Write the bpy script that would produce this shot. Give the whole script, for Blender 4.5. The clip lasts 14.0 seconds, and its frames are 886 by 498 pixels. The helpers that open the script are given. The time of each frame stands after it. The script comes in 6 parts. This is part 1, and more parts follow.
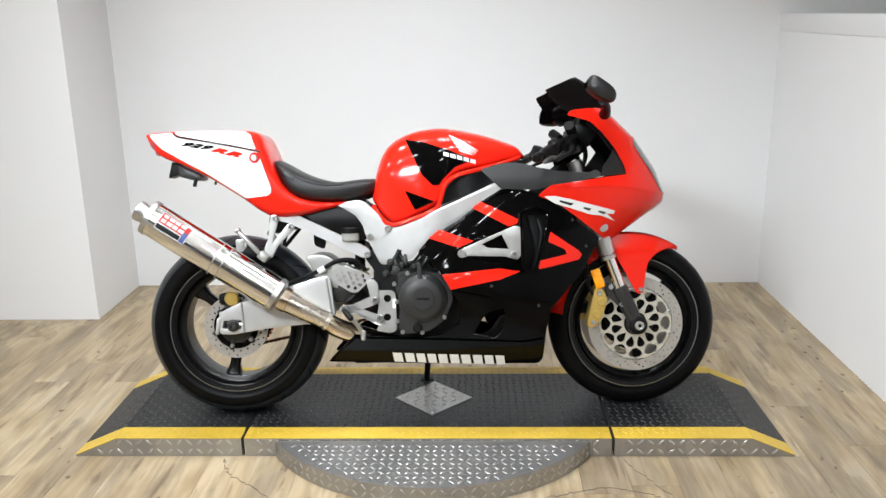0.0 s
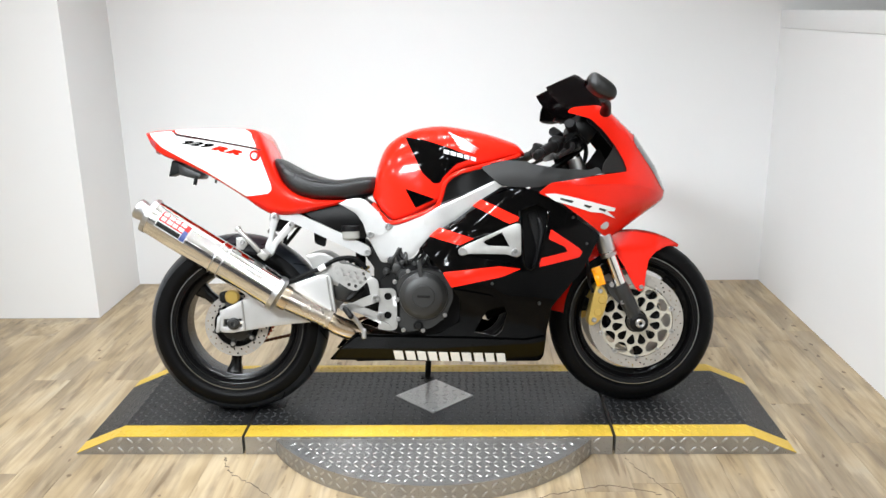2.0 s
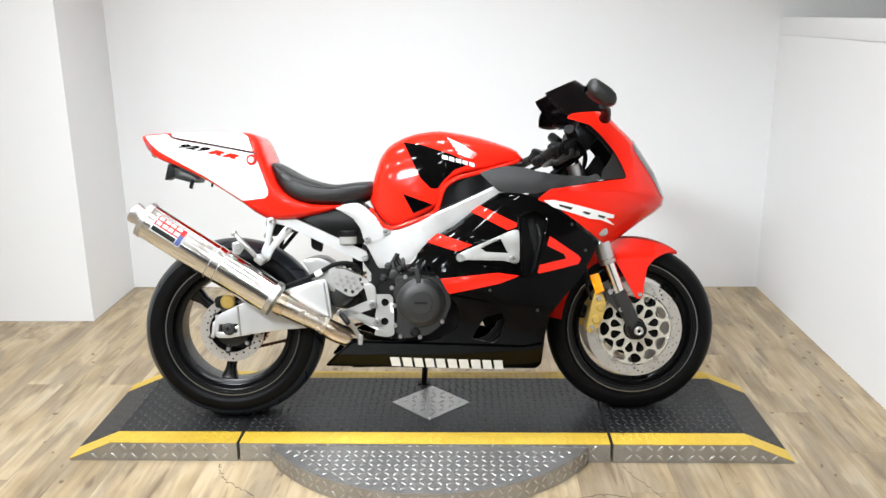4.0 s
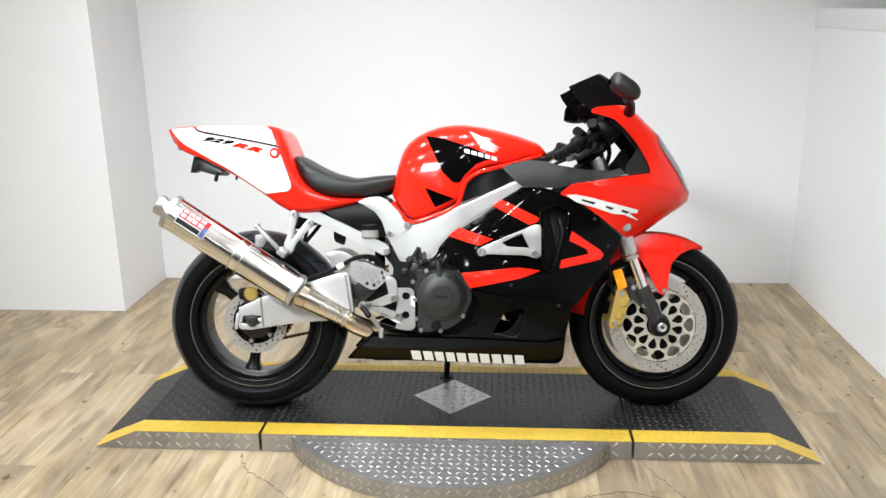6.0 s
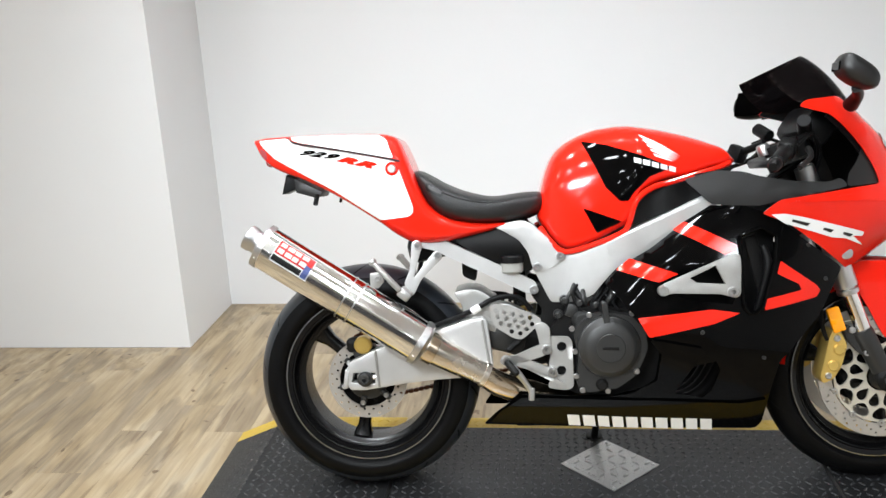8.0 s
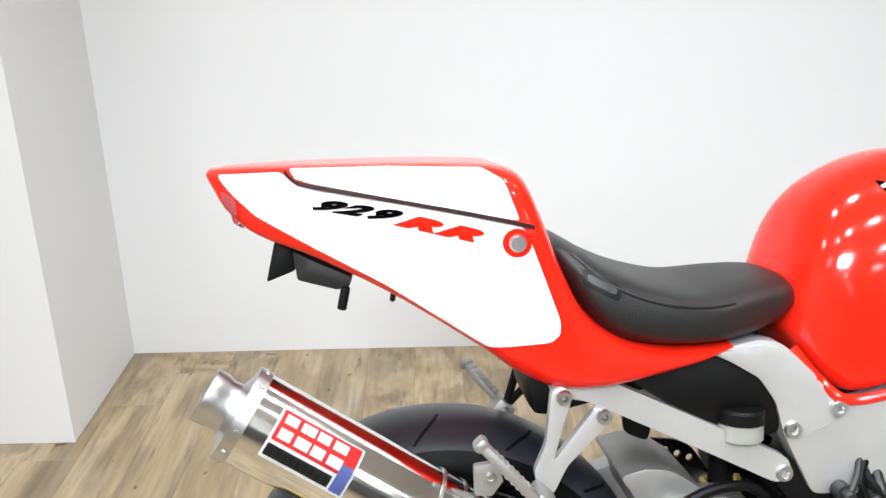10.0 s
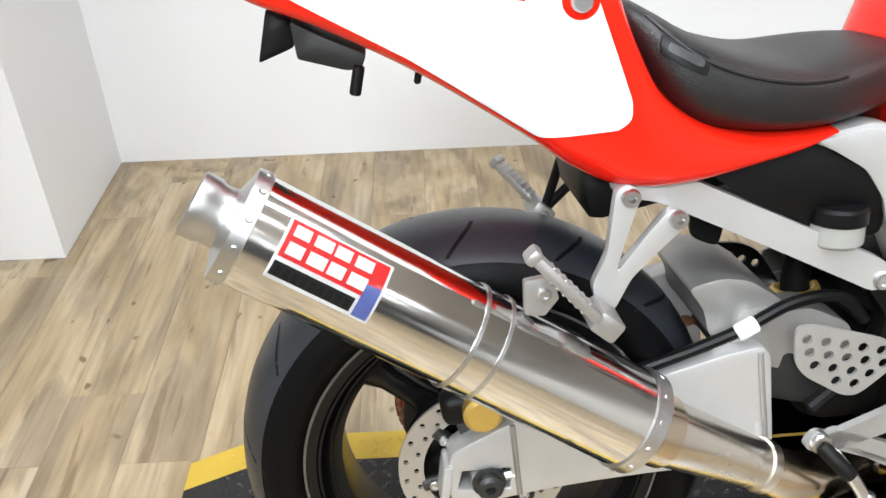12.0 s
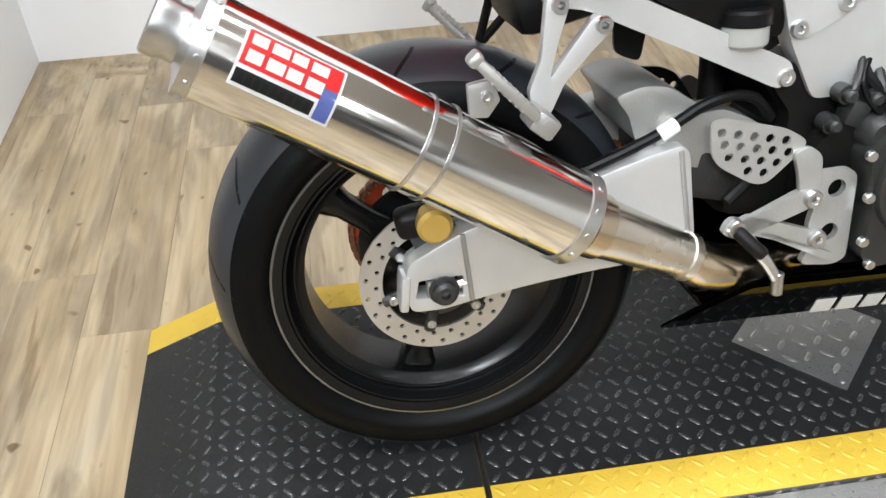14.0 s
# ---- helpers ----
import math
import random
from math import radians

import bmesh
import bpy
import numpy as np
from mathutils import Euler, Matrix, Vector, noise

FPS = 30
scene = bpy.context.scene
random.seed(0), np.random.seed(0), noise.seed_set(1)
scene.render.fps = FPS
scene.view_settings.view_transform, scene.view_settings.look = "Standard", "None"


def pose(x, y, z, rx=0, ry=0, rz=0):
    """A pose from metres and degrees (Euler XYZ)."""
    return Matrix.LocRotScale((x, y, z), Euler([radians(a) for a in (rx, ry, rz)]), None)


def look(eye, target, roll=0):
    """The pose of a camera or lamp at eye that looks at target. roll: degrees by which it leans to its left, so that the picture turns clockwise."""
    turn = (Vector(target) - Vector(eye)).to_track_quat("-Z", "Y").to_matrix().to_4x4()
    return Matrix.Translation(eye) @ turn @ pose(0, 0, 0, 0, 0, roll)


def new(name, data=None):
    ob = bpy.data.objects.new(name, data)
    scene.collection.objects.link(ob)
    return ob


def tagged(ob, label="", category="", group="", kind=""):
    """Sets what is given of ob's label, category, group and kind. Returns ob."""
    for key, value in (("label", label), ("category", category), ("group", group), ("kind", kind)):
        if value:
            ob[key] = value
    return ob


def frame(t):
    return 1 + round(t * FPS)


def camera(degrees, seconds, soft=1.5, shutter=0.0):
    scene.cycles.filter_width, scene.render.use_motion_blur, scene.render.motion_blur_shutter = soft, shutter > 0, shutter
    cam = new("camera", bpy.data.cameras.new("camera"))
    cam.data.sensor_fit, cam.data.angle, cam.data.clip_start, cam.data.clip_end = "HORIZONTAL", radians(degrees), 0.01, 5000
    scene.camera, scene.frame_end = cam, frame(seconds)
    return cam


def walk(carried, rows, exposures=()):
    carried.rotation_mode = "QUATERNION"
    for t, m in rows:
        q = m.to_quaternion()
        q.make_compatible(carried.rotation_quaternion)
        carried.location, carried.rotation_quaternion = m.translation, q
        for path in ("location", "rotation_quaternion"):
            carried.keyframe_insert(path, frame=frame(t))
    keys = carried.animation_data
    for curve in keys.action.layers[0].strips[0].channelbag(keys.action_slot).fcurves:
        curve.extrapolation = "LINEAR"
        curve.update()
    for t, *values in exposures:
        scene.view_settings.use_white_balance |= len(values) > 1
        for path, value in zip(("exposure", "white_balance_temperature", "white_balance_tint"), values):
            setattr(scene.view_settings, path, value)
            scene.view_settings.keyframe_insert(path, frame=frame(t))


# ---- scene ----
from mathutils.geometry import delaunay_2d_cdt

cam = camera(55.1, 14.0)
PATH = [
    (0, (0.121, -2.819, 1.435), (0.059, -0.895, 0.893), -0.9),
    (0.5, (0.122, -2.817, 1.436), (0.061, -0.892, 0.896), -0.9),
    (1, (0.119, -2.821, 1.434), (0.06, -0.896, 0.893), -0.9),
    (1.5, (0.118, -2.819, 1.434), (0.054, -0.894, 0.895), -0.6),
    (2, (0.122, -2.817, 1.433), (0.058, -0.894, 0.887), -1.0),
    (2.5, (0.116, -2.812, 1.435), (0.056, -0.888, 0.894), -0.8),
    (3, (0.112, -2.808, 1.435), (0.052, -0.883, 0.893), -0.3),
    (5.5, (0.138, -2.779, 1.443), (0.087, -0.853, 0.907), -1.3),
    (6, (0.165, -2.787, 1.44), (0.025, -0.871, 0.885), -0.8),
    (6.5, (0.116, -2.774, 1.437), (-0.03, -0.872, 0.835), -0.9),
    (7, (-0.005, -2.688, 1.423), (-0.075, -0.788, 0.802), -1.8),
    (7.5, (-0.09, -2.508, 1.388), (-0.176, -0.622, 0.726), -2.6),
    (7.7, (-0.150, -2.395, 1.396), (-0.328, -0.496, 0.797), -2.5),
    (8, (-0.227, -2.201, 1.4), (-0.438, -0.296, 0.828), -2.6),
    (8.5, (-0.4, -1.895, 1.396), (-0.464, 0.011, 0.792), -3.0),
    (9, (-0.489, -1.602, 1.388), (-0.469, 0.303, 0.777), -1.7),
    (9.2, (-0.588, -1.44, 1.353), (-0.539, 0.459, 0.729), -0.1),
    (11.3, (-0.742, -0.826, 1.317), (-0.707, 0.95, 0.399), -2.5),
    (11.5, (-0.738, -0.816, 1.288), (-0.679, 0.936, 0.325), -1.9),
    (12, (-0.748, -0.826, 1.226), (-0.713, 0.836, 0.114), -1.9),
    (12.5, (-0.765, -0.847, 1.182), (-0.715, 0.745, -0.027), -0.8),
    (13, (-0.779, -0.876, 1.135), (-0.694, 0.588, -0.225), 0.1),
    (13.5, (-0.787, -0.914, 1.141), (-0.7, 0.581, -0.185), -0.8),
    (14, (-0.79, -0.958, 1.172), (-0.5985, 0.574, -0.0965), -2.2),
]
walk(cam, [(t, look(eye, target, roll)) for t, eye, target, roll in PATH], exposures=[(0.0, -0.22), (1.5, -0.08), (3.0, 0.02), (5.5, -0.03), (6.5, -0.12), (8.0, -0.16), (9.0, -0.16), (11.5, -0.06), (14.0, -0.14)])

# ---- world, lights, exposure ----
world = bpy.data.worlds.new("world")
scene.world = world
world.use_nodes = True
world.node_tree.nodes["Background"].inputs["Color"].default_value = (0.8, 0.85, 0.9, 1)
world.node_tree.nodes["Background"].inputs["Strength"].default_value = 0.05

CEILING = 2.75
# First eight follow spots reflected in the tank; the rest are added, unseen fill.
LAMPS = [(-1.5, -1.1), (-0.9, -1.1), (-0.3, -1.1), (0.3, -1.1), (-1.2, 0.2), (-0.6, 0.2), (0.0, 0.2), (0.6, 0.2), (-1.6, -2.6), (0.0, -2.6), (1.4, -2.9), (-1.6, -4.0), (0.0, -4.0), (1.4, -4.2), (-2.45, -0.5), (-2.45, -2.0), (-1.6, -5.6), (0.9, -5.6), (-1.6, -7.0), (0.9, -7.0)]
for lx, ly in LAMPS:
    lamp = bpy.data.lights.new("downlight_lamp", "AREA")
    lamp.shape, lamp.size, lamp.energy, lamp.color = "DISK", 0.17, 8.1 if ly > -1.9 and lx > -2 else 14.0, (0.890, 0.948, 1.0)
    lamp.spread = radians(125 if ly > -1.9 and lx > -2 else 160)
    lob = new("downlight_lamp", lamp)
    lob.location = (lx, ly, CEILING - 0.03)
# invented fill lamp up behind the camera, brightening the machine's near side
shop = bpy.data.lights.new("added_fill_lamp", "AREA")
shop.shape, shop.size, shop.size_y, shop.energy, shop.color, shop.spread = "RECTANGLE", 0.8, 0.4, 26.0, (0.890, 0.948, 1.0), radians(80)
sob = new("added_fill_lamp", shop)
sob.matrix_world = look((-1.3, -2.4, 2.60), (0.1, 0.5, 0.65))


# ---- materials ----
def rgba(c):
    return (c[0], c[1], c[2], 1.0)


def material(name, base, rough=0.5, metal=0.0, coat=0.0, vary=0.12, scale=8.0, bump=0.0, bump_scale=120.0, rough_vary=0.1, stretch=(1, 1, 1), spec=0.5):
    """A paint, plastic, rubber or metal with stains at one scale and fine relief at another."""
    mat = bpy.data.materials.new(name)
    mat.use_nodes = True
    nt = mat.node_tree
    bsdf = nt.nodes["Principled BSDF"]
    tc = nt.nodes.new("ShaderNodeTexCoord")
    mp = nt.nodes.new("ShaderNodeMapping")
    mp.inputs["Scale"].default_value = stretch
    nt.links.new(tc.outputs["Object"], mp.inputs["Vector"])
    n1 = nt.nodes.new("ShaderNodeTexNoise")
    n1.inputs["Scale"].default_value, n1.inputs["Detail"].default_value = scale, 5
    nt.links.new(mp.outputs["Vector"], n1.inputs["Vector"])
    mix = nt.nodes.new("ShaderNodeMix")
    mix.data_type = "RGBA"
    mix.inputs[6].default_value = rgba([c * (1 - vary) for c in base])
    mix.inputs[7].default_value = rgba([min(1, c * (1 + vary * 0.6)) for c in base])
    nt.links.new(n1.outputs["Fac"], mix.inputs[0])
    nt.links.new(mix.outputs[2], bsdf.inputs["Base Color"])
    mr = nt.nodes.new("ShaderNodeMapRange")
    mr.inputs["From Min"].default_value, mr.inputs["From Max"].default_value = 0.3, 0.7
    mr.inputs["To Min"].default_value = max(0.02, rough * (1 - rough_vary))
    mr.inputs["To Max"].default_value = min(1.0, rough * (1 + rough_vary))
    n2 = nt.nodes.new("ShaderNodeTexNoise")
    n2.inputs["Scale"].default_value, n2.inputs["Detail"].default_value = bump_scale, 4
    nt.links.new(mp.outputs["Vector"], n2.inputs["Vector"])
    nt.links.new(n2.outputs["Fac"], mr.inputs["Value"])
    nt.links.new(mr.outputs["Result"], bsdf.inputs["Roughness"])
    bsdf.inputs["Metallic"].default_value = metal
    bsdf.inputs["Specular IOR Level"].default_value = spec
    bsdf.inputs["Coat Weight"].default_value = coat
    bsdf.inputs["Coat Roughness"].default_value = 0.04
    if bump:
        bp = nt.nodes.new("ShaderNodeBump")
        bp.inputs["Strength"].default_value, bp.inputs["Distance"].default_value = bump, 0.002
        nt.links.new(n2.outputs["Fac"], bp.inputs["Height"])
        nt.links.new(bp.outputs["Normal"], bsdf.inputs["Normal"])
    return mat


RED = material("red_paint", (0.78, 0.016, 0.006), 0.12, 0, 0.0, 0.08, 5, spec=0.32)
WHITE = material("white_paint", (0.80, 0.80, 0.79), 0.25, 0, 0.8, 0.04, 6)
BLACK = material("black_gloss_paint", (0.0012, 0.0012, 0.0013), 0.05, 0, 0.0, 0.3, 9, spec=0.10)
DARK_RED = material("dark_red_line", (0.020, 0.003, 0.004), 0.4, 0, 0.0, spec=0.2)
GREY_PLASTIC = material("grey_plastic", (0.0095, 0.0094, 0.0093), 0.42, 0, 0, 0.2, 14, 0.15, 400)
BLACK_PLASTIC = material("black_plastic", (0.0032, 0.0032, 0.0034), 0.42, 0, 0, 0.3, 20, 0.1, 300, spec=0.18)
RUBBER = material("tyre_rubber", (0.0034, 0.0034, 0.0036), 0.42, 0, 0, 0.5, 14, 0.2, 260, spec=0.09)
# bluish-grey base puts part of the tread's glare into its colour
TREAD = material("glare_tread_rubber", (0.016, 0.019, 0.024), 0.34, 0, 0, 0.5, 9, 0.08, 180, spec=0.6)
LEATHER = material("seat_leather", (0.0058, 0.0058, 0.006), 0.40, 0, 0, 0.2, 20, 0.5, 500)
ALU = material("satin_aluminium", (0.57, 0.57, 0.565), 0.40, 0.6, 0, 0.16, 16, 0.12, 420, 0.25)
PLATE_ALU = material("weathered_aluminium", (0.42, 0.415, 0.40), 0.42, 0.6, 0, 0.25, 22, 0.2, 320, 0.25)
CAST = material("cast_aluminium", (0.40, 0.395, 0.38), 0.42, 0.75, 0, 0.22, 14, 0.35, 260)
ENGINE = material("engine_grey", (0.027, 0.027, 0.0262), 0.42, 0.3, 0, 0.25, 18, 0.25, 300)
ENGINE_DARK = material("engine_dark", (0.0045, 0.0042, 0.004), 0.5, 0.0, 0, 0.5, 16, 0.4, 160, spec=0.2)
POLISHED = material("polished_steel", (0.86, 0.855, 0.84), 0.11, 1.0, 0, 0.08, 3, 0.0, 10, 0.45)
WARM_STEEL = material("warm_steel", (0.66, 0.61, 0.54), 0.24, 1.0, 0, 0.15, 14, 0.0, 14, 0.3)
TITAN = material("heat_tinted_steel", (0.62, 0.52, 0.40), 0.2, 1.0, 0, 0.3, 14, 0.0, 14, 0.3)
STEEL = material("brushed_steel", (0.60, 0.60, 0.60), 0.32, 1.0, 0, 0.15, 20, 0.1, 300)
DISC = material("disc_steel", (0.50, 0.475, 0.44), 0.36, 0.7, 0, 0.15, 24, 0.1, 400)
GOLD = material("gold_anodised", (0.72, 0.50, 0.14), 0.32, 0.7, 0, 0.12, 20, 0.1, 300)
PALE_GOLD = material("pale_gold_carrier", (0.66, 0.63, 0.54), 0.36, 0.65, 0, 0.1, 20, 0.1, 300)
# pale ring colour that paints the highlight running along the rim lip
LIP = material("rim_edge_highlight", (0.20, 0.20, 0.20), 0.25, 0.8, 0, 0.3, 30, 0.05, 200)
RIM = material("rim_black", (0.005, 0.005, 0.0052), 0.24, 0, 0.0, 0.4, 15, 0.04, 200, spec=0.24)
ORANGE = material("orange_reflector", (0.95, 0.33, 0.0), 0.18, 0, 0.6, 0.1, 60)
CHAIN = material("rusty_chain", (0.20, 0.075, 0.035), 0.55, 0.5, 0, 0.5, 60, 0.4, 200)
SPROCKET = material("red_sprocket", (0.45, 0.06, 0.02), 0.4, 0.5, 0, 0.3, 30)
FLUID = material("clear_reservoir", (0.30, 0.30, 0.28), 0.2, 0, 0.3, 0.1, 20)
LABEL_RED = material("label_red", (0.72, 0.03, 0.03), 0.3, 0, 0.5)
LABEL_BLACK = material("label_black", (0.02, 0.02, 0.02), 0.3, 0, 0.5)
LABEL_BLUE = material("label_blue", (0.12, 0.16, 0.42), 0.3, 0, 0.5)
LAMP_GREY = material("smoked_lens", (0.07, 0.07, 0.075), 0.08, 0, 1.0)
SCREEN = material("tinted_screen", (0.006, 0.0045, 0.005), 0.06, 0, 0.0, spec=0.35)
# base darkened in place of the dark surroundings the mirrors would reflect
DARK_GLASS = material("dark_reflection_mirror", (0.006, 0.006, 0.007), 0.05, 1.0)
TAIL_LENS = material("tail_lens", (0.42, 0.05, 0.06), 0.12, 0, 1.0)
PLATE_BLACK = material("black_tread_coating", (0.014, 0.0141, 0.0146), 0.42, 0, 0, 0.8, 6, 0.35, 240, 0.3, spec=0.4)
# bars paler than the coating: wear, plus highlights put into the colour
PLATE_WORN_LIT = material("worn_lit_tread_bar", (0.040, 0.041, 0.043), 0.28, 0.0, 0, 0.5, 7, 0.2, 240, 0.3, spec=0.7)
# brighter than the plate metal: wear, plus painted-in light on the bars
PLATE_SHINE = material("worn_lit_steel_bar", (0.50, 0.495, 0.48), 0.38, 0.85, 0, 0.15, 9, 0.1, 260, 0.3)
PLATE_YELLOW = material("yellow_edge_paint", (0.60, 0.40, 0.045), 0.42, 0, 0, 0.16, 16, 0.25, 200)
PLATE_METAL = material("tread_plate_metal", (0.40, 0.395, 0.385), 0.36, 0.85, 0, 0.22, 9, 0.3, 260, 0.3)
WALL = material("wall_paint", (0.83, 0.835, 0.84), 0.6, 0, 0, 0.03, 1.5, 0.12, 320)
CEIL = material("ceiling_paint", (0.70, 0.69, 0.67), 0.8, 0, 0, 0.05, 2, 0.1, 200)
# dark base stands in for the unlit showroom that glossy parts reflect
DIM = material("unlit_room_tone", (0.09, 0.09, 0.095), 0.6, 0, 0, 0.2, 2, 0.1, 200)
SHOP = material("shop_wall_paint", (0.72, 0.71, 0.69), 0.7, 0, 0, 0.1, 2, 0.1, 200)
TEAR = material("torn_vinyl_edge", (0.12, 0.09, 0.065), 0.7, 0, 0, 0.5, 60)
GAP = material("dark_gap", (0.09, 0.07, 0.05), 0.8)


def glow(name, colour, strength):
    mat = bpy.data.materials.new(name)
    mat.use_nodes = True
    b = mat.node_tree.nodes["Principled BSDF"]
    b.inputs["Base Color"].default_value = rgba(colour)
    b.inputs["Emission Color"].default_value = rgba(colour)
    b.inputs["Emission Strength"].default_value = strength
    return mat


LENS = glow("lamp_diffuser", (1, 0.97, 0.92), 4.0)


def plank_material():
    """Printed vinyl planks: each piece its own tone, grain along y, grey weathered streaks and small knots."""
    mat = bpy.data.materials.new("vinyl_plank")
    mat.use_nodes = True
    nt = mat.node_tree
    lk = nt.links.new
    bsdf = nt.nodes["Principled BSDF"]
    info = nt.nodes.new("ShaderNodeObjectInfo")
    tc = nt.nodes.new("ShaderNodeTexCoord")
    off = nt.nodes.new("ShaderNodeVectorMath")
    off.operation = "MULTIPLY_ADD"
    off.inputs[1].default_value = (1, 1, 1)
    cmb = nt.nodes.new("ShaderNodeCombineXYZ")
    mul = nt.nodes.new("ShaderNodeMath")
    mul.operation, mul.inputs[1].default_value = "MULTIPLY", 37.0
    lk(info.outputs["Random"], mul.inputs[0])
    for k in range(3):
        lk(mul.outputs[0], cmb.inputs[k])
    lk(tc.outputs["Object"], off.inputs[0])
    lk(cmb.outputs[0], off.inputs[2])

    def grain(sx, sy, scale, detail, dist=0.0):
        mp = nt.nodes.new("ShaderNodeMapping")
        mp.inputs["Scale"].default_value = (sx, sy, 1)
        lk(off.outputs[0], mp.inputs["Vector"])
        n = nt.nodes.new("ShaderNodeTexNoise")
        n.inputs["Scale"].default_value, n.inputs["Detail"].default_value, n.inputs["Distortion"].default_value = scale, detail, dist
        lk(mp.outputs["Vector"], n.inputs["Vector"])
        return n.outputs["Fac"]

    def ramp(fac, stops):
        r = nt.nodes.new("ShaderNodeValToRGB")
        el = r.color_ramp.elements
        el[0].position, el[0].color = stops[0][0], rgba(stops[0][1])
        el[1].position, el[1].color = stops[-1][0], rgba(stops[-1][1])
        for p, c in stops[1:-1]:
            e = el.new(p)
            e.color = rgba(c)
        lk(fac, r.inputs[0])
        return r.outputs[0]

    def blend(kind, fac, a, b):
        m = nt.nodes.new("ShaderNodeMix")
        m.data_type, m.blend_type = "RGBA", kind
        if isinstance(fac, float):
            m.inputs[0].default_value = fac
        else:
            lk(fac, m.inputs[0])
        lk(a, m.inputs[6])
        lk(b, m.inputs[7])
        return m.outputs[2]

    # warm tan staves broken by ragged grey-brown weathered patches, split grain and small dark knots
    tan = ramp(grain(1.0, 0.30, 7.0, 5, 0.8), [(0.30, (0.29, 0.215, 0.122)), (0.48, (0.41, 0.315, 0.190)), (0.62, (0.475, 0.378, 0.245)), (0.78, (0.45, 0.385, 0.280))])
    grey = ramp(grain(1.0, 0.20, 16.0, 6, 0.5), [(0.32, (0.150, 0.112, 0.070)), (0.52, (0.245, 0.192, 0.130)), (0.72, (0.335, 0.278, 0.205))])
    patch = ramp(grain(1.0, 0.20, 11.0, 6, 0.35), [(0.475, (0, 0, 0)), (0.560, (0.60, 0.60, 0.60))])
    col = blend("MIX", patch, tan, grey)
    fine = ramp(grain(1.0, 0.05, 70.0, 6), [(0.3, (0.55, 0.52, 0.5)), (0.6, (1, 1, 1))])
    col = blend("MULTIPLY", 0.55, col, fine)
    split = ramp(grain(1.0, 0.10, 34.0, 5, 0.3), [(0.62, (1, 1, 1)), (0.70, (0.50, 0.44, 0.38))])
    col = blend("MULTIPLY", 0.7, col, split)
    tone = ramp(info.outputs["Random"], [(0.0, (0.84, 0.84, 0.86)), (0.5, (0.97, 0.96, 0.95)), (1.0, (1.0, 1.0, 1.0))])
    col = blend("MULTIPLY", 1.0, col, tone)
    knot = ramp(grain(1.0, 0.6, 26.0, 1), [(0.72, (1, 1, 1)), (0.77, (0.30, 0.22, 0.15))])
    col = blend("MULTIPLY", 0.85, col, knot)
    lk(col, bsdf.inputs["Base Color"])
    rr = nt.nodes.new("ShaderNodeMapRange")
    rr.inputs["To Min"].default_value, rr.inputs["To Max"].default_value = 0.34, 0.52
    g2 = grain(1.0, 0.1, 90.0, 4)
    lk(g2, rr.inputs["Value"])
    lk(rr.outputs["Result"], bsdf.inputs["Roughness"])
    bp = nt.nodes.new("ShaderNodeBump")
    bp.inputs["Strength"].default_value, bp.inputs["Distance"].default_value = 0.25, 0.001
    lk(g2, bp.inputs["Height"])
    lk(bp.outputs["Normal"], bsdf.inputs["Normal"])
    return mat


PLANK = plank_material()


# ---- mesh helpers ----
def link_mesh(name, me, mat, parent=None, label=""):
    ob = new(name, me)
    me.materials.append(mat)
    if parent:
        ob.parent = parent
    if label:
        ob["label"] = label
    return ob


def part(name, bm, mat, parent=None, label="", smooth=35):
    """Links a bmesh as one mesh object under a thing or a part; faces meeting under `smooth` degrees shade smoothly."""
    bmesh.ops.recalc_face_normals(bm, faces=bm.faces)
    for f in bm.faces:
        f.smooth = True
    for e in bm.edges:
        e.smooth = len(e.link_faces) == 2 and e.calc_face_angle(0.0) < radians(smooth)
    me = bpy.data.meshes.new(name)
    bm.to_mesh(me)
    bm.free()
    return link_mesh(name, me, mat, parent, label)


def empty(name, parent=None):
    ob = new(name)
    ob.empty_display_size = 0.05
    if parent:
        ob.parent = parent
    return ob


def bm_box(sx, sy, sz, bevel=0.0, m=None, seg=2):
    bm = bmesh.new()
    bmesh.ops.create_cube(bm, size=1, matrix=Matrix.Diagonal((sx, sy, sz, 1)))
    if bevel:
        bmesh.ops.bevel(bm, geom=list(bm.edges), offset=bevel, segments=seg, profile=0.5, affect="EDGES")
    if m is not None:
        bm.transform(m)
    return bm


def bm_lathe(profile, n=32, m=None, closed=False, arc=360.0):
    """Revolves (r, h) points round the local z axis."""
    bm = bmesh.new()
    full = arc >= 360
    rings = []
    for k in range(n if full else n + 1):
        a = radians(arc) * k / n
        rings.append([bm.verts.new((r * math.cos(a), r * math.sin(a), h)) for r, h in profile])
    cnt = len(profile)
    for k in range(n):
        a, b = rings[k], rings[(k + 1) % len(rings)]
        for i in range(cnt if closed else cnt - 1):
            j = (i + 1) % cnt
            if profile[i][0] < 1e-6 and profile[j][0] < 1e-6:
                continue
            try:
                bm.faces.new((a[i], b[i], b[j], a[j]))
            except ValueError:
                pass
    bmesh.ops.remove_doubles(bm, verts=bm.verts, dist=1e-6)
    if m is not None:
        bm.transform(m)
    return bm


